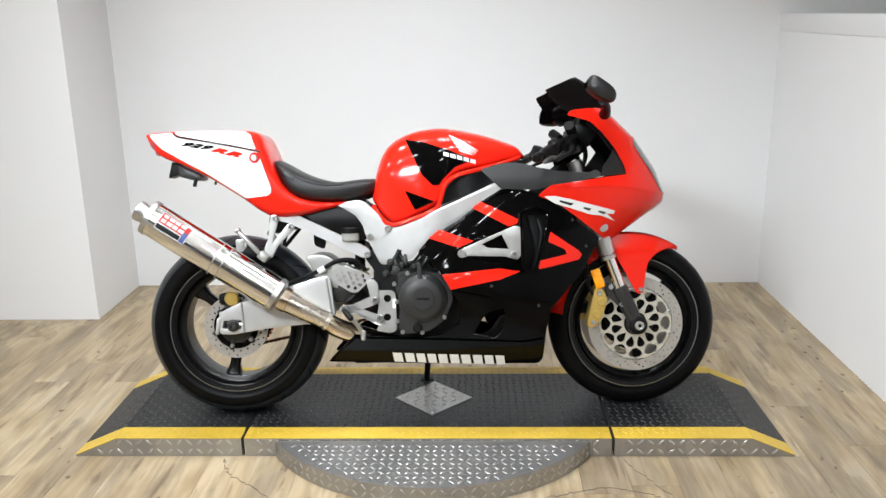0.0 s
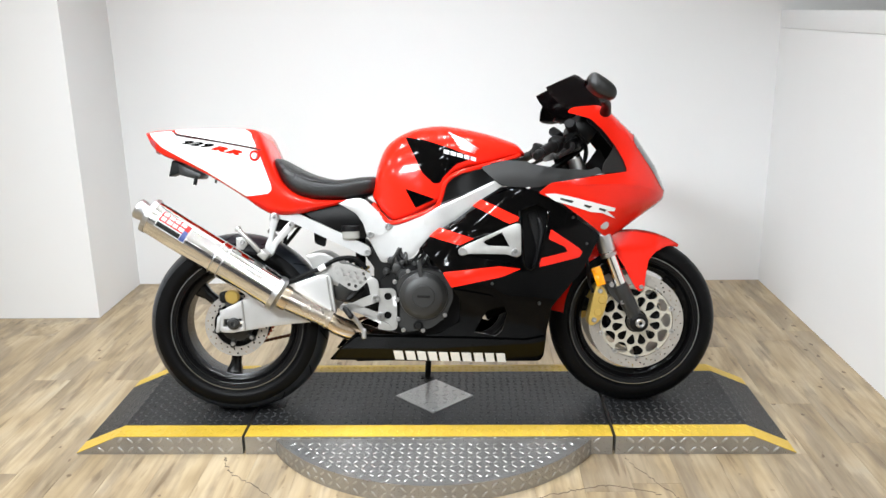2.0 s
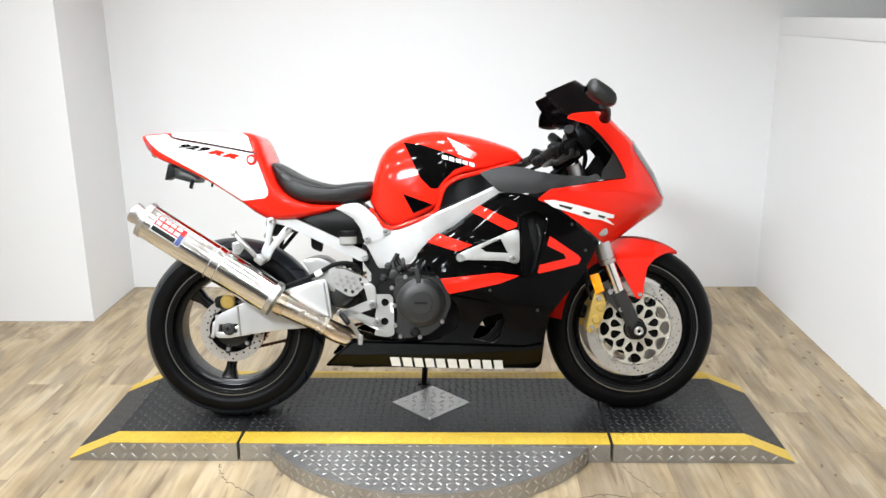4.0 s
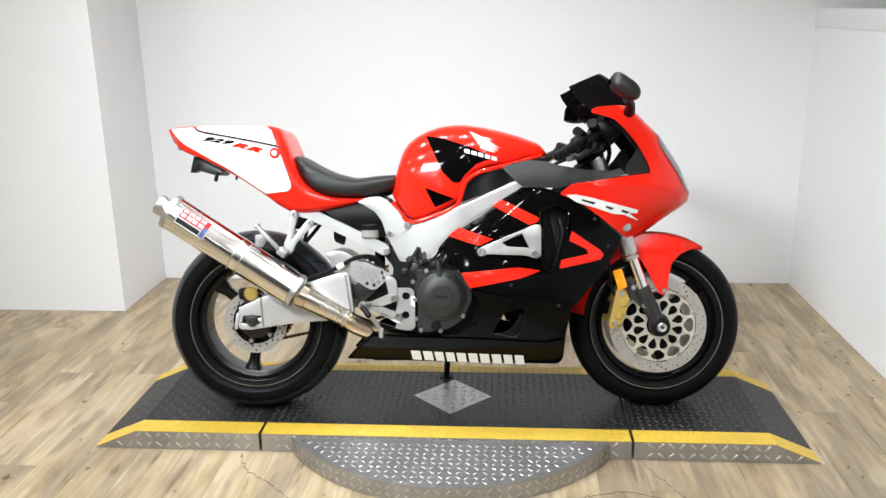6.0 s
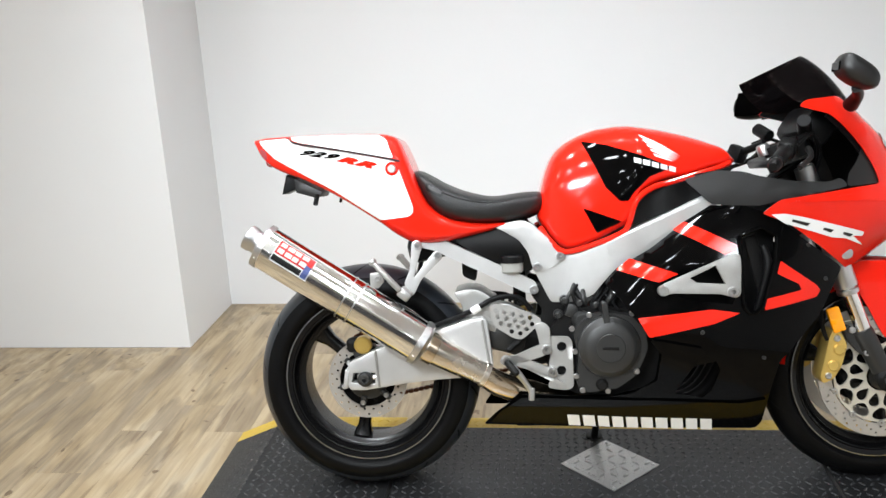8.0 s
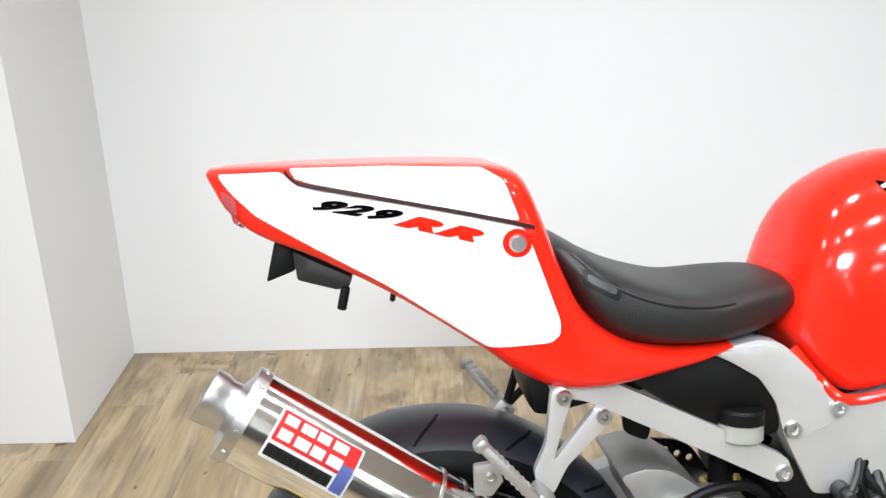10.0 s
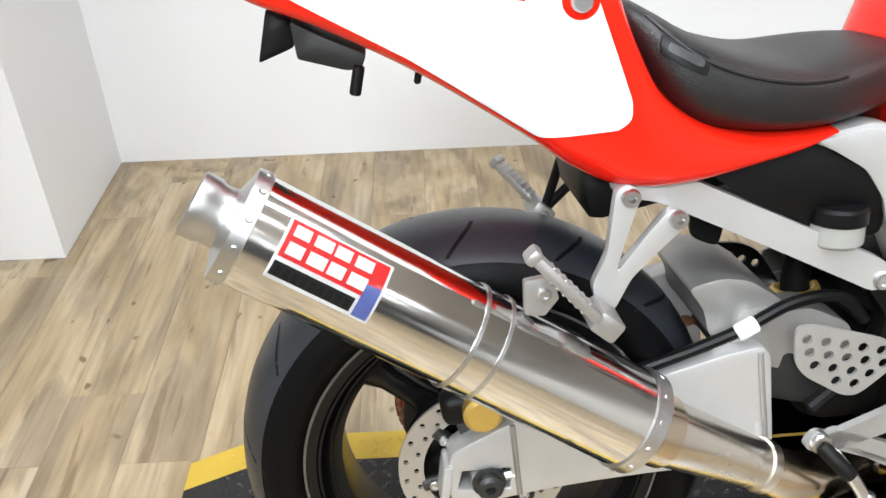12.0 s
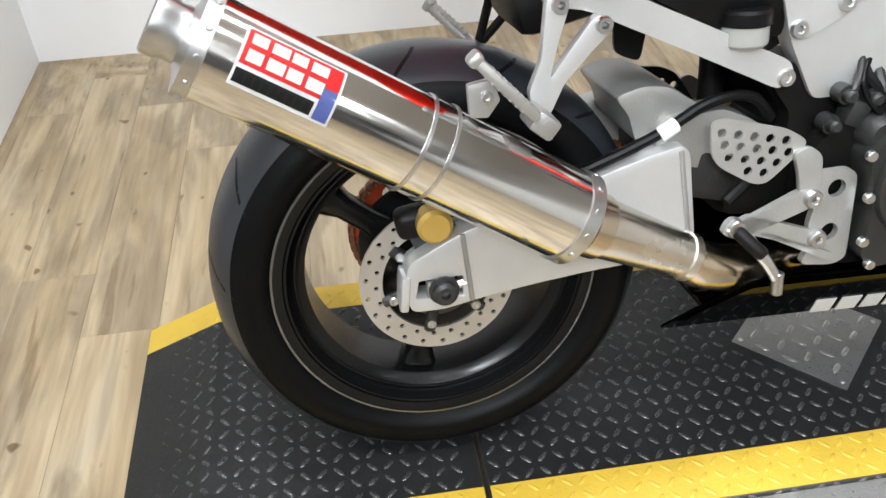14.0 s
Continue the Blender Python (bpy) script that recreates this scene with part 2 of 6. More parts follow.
def spline(pts, n, loop=False):
    """Catmull-Rom through points."""
    pts = [Vector(p) for p in pts]
    out = []
    cnt = len(pts)
    for i in range(cnt if loop else cnt - 1):
        p0 = pts[(i - 1) % cnt] if loop or i > 0 else pts[0]
        p1, p2 = pts[i], pts[(i + 1) % cnt]
        p3 = pts[(i + 2) % cnt] if loop or i + 2 < cnt else pts[-1]
        for k in range(n):
            t = k / n
            out.append(0.5 * (2 * p1 + (p2 - p0) * t + (2 * p0 - 5 * p1 + 4 * p2 - p3) * t * t + (3 * p1 - p0 - 3 * p2 + p3) * t ** 3))
    if not loop:
        out.append(pts[-1])
    return out


def bm_tube(pts, radius, n=10, steps=6, loop=False):
    """A round tube along a smooth way; radius: one number, or one for each point."""
    way = spline(pts, steps, loop)
    cnt = len(way)
    if isinstance(radius, (int, float)):
        rad = [radius] * cnt
    else:
        rad = [float(r) for r in np.interp(np.linspace(0, len(radius) - 1, cnt), range(len(radius)), radius)]
    bm = bmesh.new()
    rings = []
    up = Vector((0.3, 0.2, 1)).normalized()
    for i, p in enumerate(way):
        d = (way[(i + 1) % cnt] - way[i - 1]) if loop else (way[min(i + 1, cnt - 1)] - way[max(i - 1, 0)])
        d.normalize()
        s = d.cross(up)
        if s.length < 1e-4:
            s = d.cross(Vector((1, 0, 0)))
        s.normalize()
        up = s.cross(d).normalized()
        rings.append([bm.verts.new(p + rad[i] * (math.cos(2 * math.pi * k / n) * s + math.sin(2 * math.pi * k / n) * up)) for k in range(n)])
    for i in range(cnt if loop else cnt - 1):
        a, b = rings[i], rings[(i + 1) % cnt]
        for k in range(n):
            bm.faces.new((a[k], a[(k + 1) % n], b[(k + 1) % n], b[k]))
    if not loop:
        bm.faces.new(rings[0])
        bm.faces.new(rings[-1])
    return bm


def aim(a, b):
    """Pose with local z from a towards b, at a."""
    d = Vector(b) - Vector(a)
    return Matrix.Translation(a) @ d.to_track_quat("Z", "Y").to_matrix().to_4x4()


def bm_rod(a, b, r, n=16, bevel=0.002, r2=None):
    ln = (Vector(b) - Vector(a)).length
    r2 = r if r2 is None else r2
    return bm_lathe([(0, 0), (r - bevel, 0), (r, bevel), (r2, ln - bevel), (r2 - bevel, ln), (0, ln)], n, aim(a, b))


def join_bm(*bms):
    out = bmesh.new()
    for b in bms:
        me = bpy.data.meshes.new("t")
        b.to_mesh(me)
        b.free()
        out.from_mesh(me)
        bpy.data.meshes.remove(me)
    return out


def inside(p, poly):
    x, y = p
    hit = False
    for i in range(len(poly)):
        (x1, y1), (x2, y2) = poly[i - 1], poly[i]
        if (y1 > y) != (y2 > y) and x < (x2 - x1) * (y - y1) / (y2 - y1) + x1:
            hit = not hit
    return hit


def rounded(poly, cut=0.22, times=2, most=0.006):
    """Cuts a polygon's corners, leaving its long edges where they are."""
    for _ in range(times):
        out = []
        for i in range(len(poly)):
            a, b = Vector(poly[i]), Vector(poly[(i + 1) % len(poly)])
            ln = (b - a).length
            k = min(cut, most / max(ln, 1e-6)) if ln > 1e-6 else cut
            out += [a.lerp(b, k), a.lerp(b, 1 - k)]
        poly = [tuple(v) for v in out]
        cut = 0.25
    return poly


def resample(poly, step):
    out = []
    for i in range(len(poly)):
        a, b = Vector(poly[i]), Vector(poly[(i + 1) % len(poly)])
        n = max(1, round((b - a).length / step))
        out += [tuple(a.lerp(b, k / n)) for k in range(n)]
    return out


def circle(x, z, r, n=16):
    return [(x + r * math.cos(2 * math.pi * k / n), z + r * math.sin(2 * math.pi * k / n)) for k in range(n)]


def bm_panel(outline, width, thick=0.004, holes=(), side=-1, step=0.02, soft=True, edge=0.0):
    """A curved panel of real thickness over an outline in (x, z). width(x, z): how far from the middle plane its outer face lies."""
    if soft:
        outline = rounded(outline, most=0.006 if soft is True else soft)
    loops = [resample(outline, step)] + [resample(list(h), step) for h in holes]
    pts, edges = [], []
    for lp in loops:
        b = len(pts)
        pts += lp
        edges += [(b + i, b + (i + 1) % len(lp)) for i in range(len(lp))]
    xs, zs = [p[0] for p in loops[0]], [p[1] for p in loops[0]]
    rim = np.array(pts)
    gx = np.arange(min(xs) + step / 2, max(xs), step)
    gz = np.arange(min(zs) + step / 2, max(zs), step)
    for i, x in enumerate(gx):
        for z in gz:
            z2 = z + (i % 2) * step * 0.5
            if inside((x, z2), loops[0]) and not any(inside((x, z2), h) for h in loops[1:]) and np.min(np.hypot(rim[:, 0] - x, rim[:, 1] - z2)) > step * 0.45:
                pts.append((x, z2))
    vs, _, fs, _, _, _ = delaunay_2d_cdt([Vector(p) for p in pts], edges, [], 0, 1e-6)
    keep = []
    for f in fs:
        c = (vs[f[0]] + vs[f[1]] + vs[f[2]]) / 3
        if inside(c, loops[0]) and not any(inside(c, h) for h in loops[1:]):
            keep.append(f)
    bm = bmesh.new()
    outer = [bm.verts.new((v.x, side * width(v.x, v.y), v.y)) for v in vs]
    inner = [bm.verts.new((v.x, side * (width(v.x, v.y) - thick), v.y)) for v in vs]
    count = {}
    for f in keep:
        bm.faces.new([outer[i] for i in f])
        bm.faces.new([inner[i] for i in reversed(f)])
        for k in range(len(f)):
            e = (f[k], f[(k + 1) % len(f)])
            count[e] = count.get(e, 0) + 1
    for (a, b) in list(count):
        if (b, a) not in count:
            bm.faces.new((outer[a], inner[a], inner[b], outer[b]))
    bmesh.ops.delete(bm, geom=[v for v in bm.verts if not v.link_faces], context="VERTS")
    if edge:
        es = [e for e in bm.edges if len(e.link_faces) == 2 and e.calc_face_angle(0.0) > radians(60)]
        bmesh.ops.bevel(bm, geom=es, offset=edge, segments=2, profile=0.5, affect="EDGES", clamp_overlap=True)
    return bm


def flat(w):
    return lambda x, z: w


class Loft:
    """A body along x. Stations: x, bottom, height of the widest place, top, half-width, upper and lower roundness."""

    def __init__(self, stations):
        self.s = np.array(stations, float)

    def at(self, x):
        s = self.s
        i = int(np.clip(np.searchsorted(s[:, 0], x) - 1, 0, len(s) - 2))
        t = float(np.clip((x - s[i, 0]) / (s[i + 1, 0] - s[i, 0]), 0, 1))
        d = (s[i + 1] - s[i])
        h = s[i + 1, 0] - s[i, 0]
        m0 = (s[i + 1] - s[i - 1]) / (s[i + 1, 0] - s[i - 1, 0]) * h if i > 0 else d
        m1 = (s[i + 2] - s[i]) / (s[i + 2, 0] - s[i, 0]) * h if i + 2 < len(s) else d
        m0, m1 = [np.where(m * d <= 0, 0, np.sign(d) * np.minimum(np.abs(m), 3 * np.abs(d))) for m in (m0, m1)]
        return (2 * t ** 3 - 3 * t * t + 1) * s[i] + (t ** 3 - 2 * t * t + t) * m0 + (3 * t * t - 2 * t ** 3) * s[i + 1] + (t ** 3 - t * t) * m1

    def width(self, x, z, lift=0.0):
        _, zb, zm, zt, hw, nu, nl = self.at(x)
        v, n = ((z - zm) / max(zt - zm, 1e-4), nu) if z >= zm else ((zm - z) / max(zm - zb, 1e-4), nl)
        v = min(max(v, 0), 0.995)
        return hw * (1 - v ** n) ** (1 / n) + lift

    def bm(self, nx=48, n=14):
        bm = bmesh.new()
        rings = []
        for x in np.linspace(self.s[0, 0], self.s[-1, 0], nx):
            _, zb, zm, zt, hw, nu, nl = self.at(x)
            ring = []
            for k in range(4 * n):
                a = 2 * math.pi * (k + 0.5) / (4 * n)
                c, s = math.cos(a), math.sin(a)
                e = nu if s > 0 else nl
                hh = (zt - zm) if s > 0 else (zm - zb)
                ring.append(bm.verts.new((x, hw * math.copysign(abs(c) ** (2 / e), c), zm + hh * math.copysign(abs(s) ** (2 / e), s))))
            rings.append(ring)
        for a, b in zip(rings, rings[1:]):
            for k in range(len(a)):
                j = (k + 1) % len(a)
                bm.faces.new((a[k], a[j], b[j], b[k]))
        bm.faces.new(rings[0])
        bm.faces.new(rings[-1])
        return bm


def bolt(parent, x, y, z, r=0.008, side=-1, mat=None):
    """A socket-head screw whose axis lies across the machine."""
    p = [(0, 0.001), (r * 0.42, 0.001), (r * 0.5, r * 0.55), (r * 0.85, r * 0.55), (r, r * 0.35), (r, -0.004), (0, -0.004)]
    return part("bolt", bm_lathe(p, 12, Matrix.Translation((x, y, z)) @ pose(0, 0, 0, 90 if side < 0 else -90)), mat or STEEL, parent)


# ---- the room ----
def wall_box(name, x0, x1, y0, y1, z0, z1, mat, label):
    ob = part(name, bm_box(x1 - x0, y1 - y0, z1 - z0, 0, pose((x0 + x1) / 2, (y0 + y1) / 2, (z0 + z1) / 2)), mat)
    return tagged(ob, label, "wall", kind="structure")


BACK, LEFT, RIGHT, NEAR, FARLEFT = 1.575, -1.695, 1.668, -8.0, -3.2
wall_box("wall_back", LEFT - 0.02, RIGHT + 1.4, BACK, BACK + 0.15, 0, CEILING, WALL, "white painted smooth wall behind the display stand")
wall_box("wall_pillar", FARLEFT, LEFT, 1.045, BACK + 0.15, 0, CEILING, WALL, "white painted projecting wall with a sharp corner")
wall_box("wall_left", FARLEFT - 0.15, FARLEFT, NEAR, BACK + 0.15, 0, CEILING, SHOP, "grey painted side wall")
wall_box("wall_right", RIGHT, RIGHT + 0.12, NEAR, BACK, 0, 1.31, WALL, "white half-height partition wall with a board cap")
wall_box("wall_right_far", RIGHT + 1.4, RIGHT + 1.55, NEAR, BACK + 0.15, 0, CEILING, WALL, "plain white wall beyond the partition")
wall_box("wall_near", FARLEFT - 0.15, RIGHT + 1.55, NEAR - 0.15, NEAR, 0, CEILING, DIM, "unseen plain wall closing the showroom, darkened like an unlit room")
cap = part("wall_cap", bm_box(0.128, BACK - NEAR - 0.004, 0.085, 0.002, pose(RIGHT + 0.06, (BACK + NEAR) / 2, 1.3535)), WALL)
tagged(cap, "white painted board capping the partition wall", "trim", kind="structure")
ceil = part("ceiling", bm_box(RIGHT + 1.55 - FARLEFT + 0.15, BACK - NEAR + 0.3, 0.1, 0, pose((RIGHT + 1.55 + FARLEFT - 0.15) / 2, (BACK + NEAR) / 2, CEILING + 0.05)), CEIL)
tagged(ceil, "plain off-white showroom ceiling", "ceiling", kind="structure")
floor = part("floor", bm_box(RIGHT + 1.55 - FARLEFT + 0.15, BACK - NEAR + 0.3, 0.1, 0, pose((RIGHT + 1.55 + FARLEFT - 0.15) / 2, (BACK + NEAR) / 2, -0.056)), GAP)
tagged(floor, "wood-look vinyl plank floor in weathered beige and grey", "floor", kind="structure")


def downlight(x, y):
    ob = empty("ceiling_light")
    ob.location = (x, y, CEILING)
    part("frame", bm_lathe([(0.095, 0), (0.115, 0), (0.115, -0.012), (0.108, -0.02), (0.097, -0.02)], 32, None, True), WHITE, ob)
    part("diffuser", bm_lathe([(0, -0.006), (0.096, -0.006), (0.096, -0.001), (0, -0.001)], 32), LENS, ob)
    return tagged(ob, "round white recessed ceiling light, unseen, switched on", "lamp", "ceiling lights")


# unseen fixtures, those of the added fill lamps included
for lx, ly in LAMPS:
    downlight(lx, ly)


# invented fixture round that fill lamp
panel = empty("added_panel_light")
panel.matrix_basis = look((-1.3, -2.4, 2.60), (0.1, 0.5, 0.65))
part("frame", join_bm(*[bm_box(sx, sy, 0.05, 0.004, pose(px, py, 0.028)) for sx, sy, px, py in ((0.88, 0.035, 0, 0.22), (0.88, 0.035, 0, -0.22), (0.035, 0.404, 0.42, 0), (0.035, 0.404, -0.42, 0))]), WHITE, panel)
part("back_plate", bm_box(0.8, 0.4, 0.006, 0.001, pose(0, 0, 0.045)), WHITE, panel)
part("hanger_rod", bm_rod((0, 0, 0.048), (0, 0.10, 0.17), 0.006, 10), STEEL, panel)
tagged(panel, "added white tilted panel light, unseen, switched on", "lamp")

# ---- the display stand ----
TOP, PY0, PY1, PX0, PX1, FX0, FX1 = 0.065, -0.278, 0.305, -1.07, 1.045, -1.215, 1.19
JOINTS = (-0.642, 0.592)


def lug_mesh(cells, length, wide, high):
    """Raised bars of a tread plate: cells of (origin, along, across, out)."""
    verts, faces = [], []
    for o, u, v, w in cells:
        b = len(verts)
        for a, c, h in ((-1, 0, 0), (-0.55, -1, 0), (0.55, -1, 0), (1, 0, 0), (0.55, 1, 0), (-0.55, 1, 0), (-0.6, 0, 1), (0.6, 0, 1)):
            verts.append(o + u * (a * length / 2) + v * (c * wide / 2) + w * (h * high))
        faces += [(b, b + 1, b + 6), (b + 1, b + 2, b + 7, b + 6), (b + 2, b + 3, b + 7), (b + 3, b + 4, b + 7), (b + 4, b + 5, b + 6, b + 7), (b + 5, b, b + 6)]
    me = bpy.data.meshes.new("tread_relief")
    me.from_pydata([tuple(v) for v in verts], [], faces)
    me.polygons.foreach_set("use_smooth", [True] * len(me.polygons))
    return me


def lug_cells(x0, x1, y0, y1, cell, keep, place, frame_at):
    """Bars turned alternately on a square lattice over a plan."""
    out = []
    for i in range(int((x1 - x0) / cell) + 1):
        for j in range(int((y1 - y0) / cell) + 1):
            x, y = x0 + (i + 0.5) * cell, y0 + (j + 0.5) * cell
            if keep(x, y):
                u, v, w = frame_at(x, y)
                s = 1 if (i + j) % 2 else -1
                d = (u + v * s).normalized()
                out.append((place(x, y), d, w.cross(d), w))
    return out


def top_z(x):
    if x < PX0:
        return TOP * (x - FX0) / (PX0 - FX0)
    if x > PX1:
        return TOP * (FX1 - x) / (FX1 - PX1)
    return TOP


def top_frame(x, y):
    d = Vector((1, 0, (top_z(x + 0.001) - top_z(x - 0.001)) / 0.002)).normalized()
    return d, Vector((0, 1, 0)), d.cross(Vector((0, 1, 0)))


def section(name, xs, label):
    """One piece of the stand: a box whose top follows the ramp, its yellow edges, its bars."""
    bm = bmesh.new()
    low = [bm.verts.new((x, y, 0)) for y in (PY0, PY1) for x in xs]
    n = len(xs)
    high = [bm.verts.new((x, y, max(top_z(x), 0.004))) for y in (PY0, PY1) for x in xs]
    for k in range(n - 1):
        bm.faces.new((high[k], high[k + 1], high[n + k + 1], high[n + k]))
        bm.faces.new((low[k], low[n + k], low[n + k + 1], low[k + 1]))
        bm.faces.new((low[k], low[k + 1], high[k + 1], high[k]))
        bm.faces.new((low[n + k], high[n + k], high[n + k + 1], low[n + k + 1]))
    for k in (0, n - 1):
        bm.faces.new((low[k], high[k], high[n + k], low[n + k]))
    root = part(name, bm, PLATE_METAL, None, smooth=10)
    tagged(root, label, "display stand", "display stand sections")
    for y0, y1, mat, nm in ((PY0, -0.2, PLATE_YELLOW, "edge_stripe"), (-0.2, 0.24, PLATE_BLACK, "tread_coating"), (0.24, PY1, PLATE_YELLOW, "edge_stripe")):
        bm = bmesh.new()
        t = 0.002
        lo = [[bm.verts.new((x, y, max(top_z(x), 0.004))) for x in xs] for y in (y0, y1)]
        hi = [[bm.verts.new((x, y, max(top_z(x), 0.004) + t)) for x in xs] for y in (y0, y1)]
        for k in range(n - 1):
            bm.faces.new((hi[0][k], hi[0][k + 1], hi[1][k + 1], hi[1][k]))
            bm.faces.new((lo[0][k], lo[0][k + 1], hi[0][k + 1], hi[0][k]))
            bm.faces.new((lo[1][k], hi[1][k], hi[1][k + 1], lo[1][k + 1]))
        for k in (0, n - 1):
            bm.faces.new((lo[0][k], hi[0][k], hi[1][k], lo[1][k]))
        plate = part(nm, bm, mat, root, "black non-slip tread surface" if nm == "tread_coating" else "yellow painted edge stripe", smooth=10)
        dia = lambda x, y: abs(x + 0.013) / 0.142 + abs(y - 0.024) / 0.14 < 1.05
        cells = lug_cells(xs[0], xs[-1], PY0, PY1, 0.026, lambda x, y: y0 + 0.006 < y < y1 - 0.006 and xs[0] + 0.012 < x < xs[-1] - 0.012 and not dia(x, y),
                          lambda x, y: Vector((x, y, max(top_z(x), 0.004) + 0.0018)), top_frame)
        bars = link_mesh("tread_relief", lug_mesh(cells, 0.0235, 0.0075, 0.0030), PLATE_WORN_LIT if mat == PLATE_BLACK else mat, plate)
        bars["kind"] = "stuff"
    cells = lug_cells(xs[0], xs[-1], 0, TOP, 0.034, lambda x, z: xs[0] + 0.02 < x < xs[-1] - 0.02 and z < top_z(x) - 0.012,
                      lambda x, z: Vector((x, PY0 - 0.0002, z)), lambda x, z: (Vector((1, 0, 0)), Vector((0, 0, 1)), Vector((0, -1, 0))))
    bars = link_mesh("side_tread_relief", lug_mesh(cells, 0.030, 0.009, 0.004), PLATE_SHINE, root)
    bars["kind"] = "stuff"
    return root


section("stand_ramp", [FX0, PX0, JOINTS[0] - 0.005], "tread-plate end ramp, black top, yellow edges, on the floor")
middle = section("stand_middle", [JOINTS[0] + 0.005, -0.2, 0.2, JOINTS[1] - 0.005], "tread-plate middle stand, black top, yellow edges, under the motorcycle")
section("stand_ramp", [JOINTS[1] + 0.005, PX1, FX1], "tread-plate end ramp, black top, yellow edges, on the floor")

bm = bmesh.new()
vs = [bm.verts.new((-0.013 + dx * 0.142, 0.024 + dy * 0.14, TOP + 0.002)) for dx, dy in ((-1, 0), (0, -1), (1, 0), (0, 1))]
f = bm.faces.new(vs)
ext = bmesh.ops.extrude_face_region(bm, geom=[f])
bmesh.ops.translate(bm, verts=[v for v in ext["geom"] if isinstance(v, bmesh.types.BMVert)], vec=(0, 0, 0.003))
inset = part("diamond_plate", bm, PLATE_METAL, middle, "bare metal diamond-shaped tread plate")
cells = lug_cells(-0.16, 0.13, -0.12, 0.17, 0.034, lambda x, y: abs(x + 0.013) / 0.142 + abs(y - 0.024) / 0.14 < 0.86,
                  lambda x, y: Vector((x, y, TOP + 0.0049)), lambda x, y: (Vector((1, 0, 0)), Vector((0, 1, 0)), Vector((0, 0, 1))))
link_mesh("tread_relief", lug_mesh(cells, 0.029, 0.009, 0.0036), PLATE_SHINE, inset)["kind"] = "stuff"
for dx, dy in ((-1, 0), (1, 0), (0, 1), (0, -1)):
    part("screw", bm_lathe([(0, 0.003), (0.003, 0.0025), (0.0045, 0.0)], 10, pose(-0.013 + dx * 0.126, 0.024 + dy * 0.124, TOP + 0.005)), STEEL, inset)

# the turntable disc that shows in front of the stand
DC, DR, DH = (-0.008, 0.045), 0.617, 0.060
bm = bmesh.new()
arc = [(DC[0] + DR * math.cos(a), DC[1] + DR * math.sin(a)) for a in np.linspace(math.pi * 1.0, math.pi * 2.0, 97)]
arc = [(x, y) for x, y in arc if y < PY0 - 0.002]
rim_top = [bm.verts.new((x, y, DH)) for x, y in arc]
rim_low = [bm.verts.new((x, y, 0.0)) for x, y in arc]
bm.faces.new(rim_top)
bm.faces.new(list(reversed(rim_low)))
for k in range(len(arc)):
    j = (k + 1) % len(arc)
    bm.faces.new((rim_low[k], rim_low[j], rim_top[j], rim_top[k]))
bmesh.ops.bevel(bm, geom=[e for e in bm.edges if all(v.co.z > 0.05 for v in e.verts)], offset=0.003, segments=2, affect="EDGES")
disc = part("turntable", bm, PLATE_METAL)
tagged(disc, "round bare metal tread-plate turntable under the stand", "turntable")
cells = lug_cells(-0.64, 0.62, -0.58, PY0, 0.0275, lambda x, y: math.hypot(x - DC[0], y - DC[1]) < DR - 0.02 and y < PY0 - 0.016,
                  lambda x, y: Vector((x, y, DH - 0.0001)), lambda x, y: (Vector((1, 0, 0)), Vector((0, 1, 0)), Vector((0, 0, 1))))
link_mesh("tread_relief", lug_mesh(cells, 0.0245, 0.0066, 0.0030), PLATE_SHINE, disc)["kind"] = "stuff"
cells = []
for row, z in enumerate((0.017, 0.043)):
    for k in range(60):
        a = math.pi * (1.02 + 0.96 * (k + 0.5) / 60)
        out = Vector((math.cos(a), math.sin(a), 0))
        o = Vector((DC[0], DC[1], z)) + out * (DR - 0.0002)
        if o.y < PY0 - 0.02:
            u = Vector((-math.sin(a), math.cos(a), 0))
            d = (u + Vector((0, 0, 1)) * (1 if (k + row) % 2 else -1)).normalized()
            cells.append((o, d, out.cross(d), out))
link_mesh("side_tread_relief", lug_mesh(cells, 0.0255, 0.0075, 0.0034), PLATE_SHINE, disc)["kind"] = "stuff"


# ---- the motorcycle ----
bike = empty("motorcycle")
bike.matrix_basis = pose(0.0, -0.028, TOP + 0.002, -12.0, 0, 2.8)
tagged(bike, "red, white and black sport motorcycle leaning on its side stand", "motorcycle")
RX, RZ, FX, FZ = -0.690, 0.312, 0.700, 0.292
ACROSS = pose(0, 0, 0, 90, 0, 0)  # local z to -y


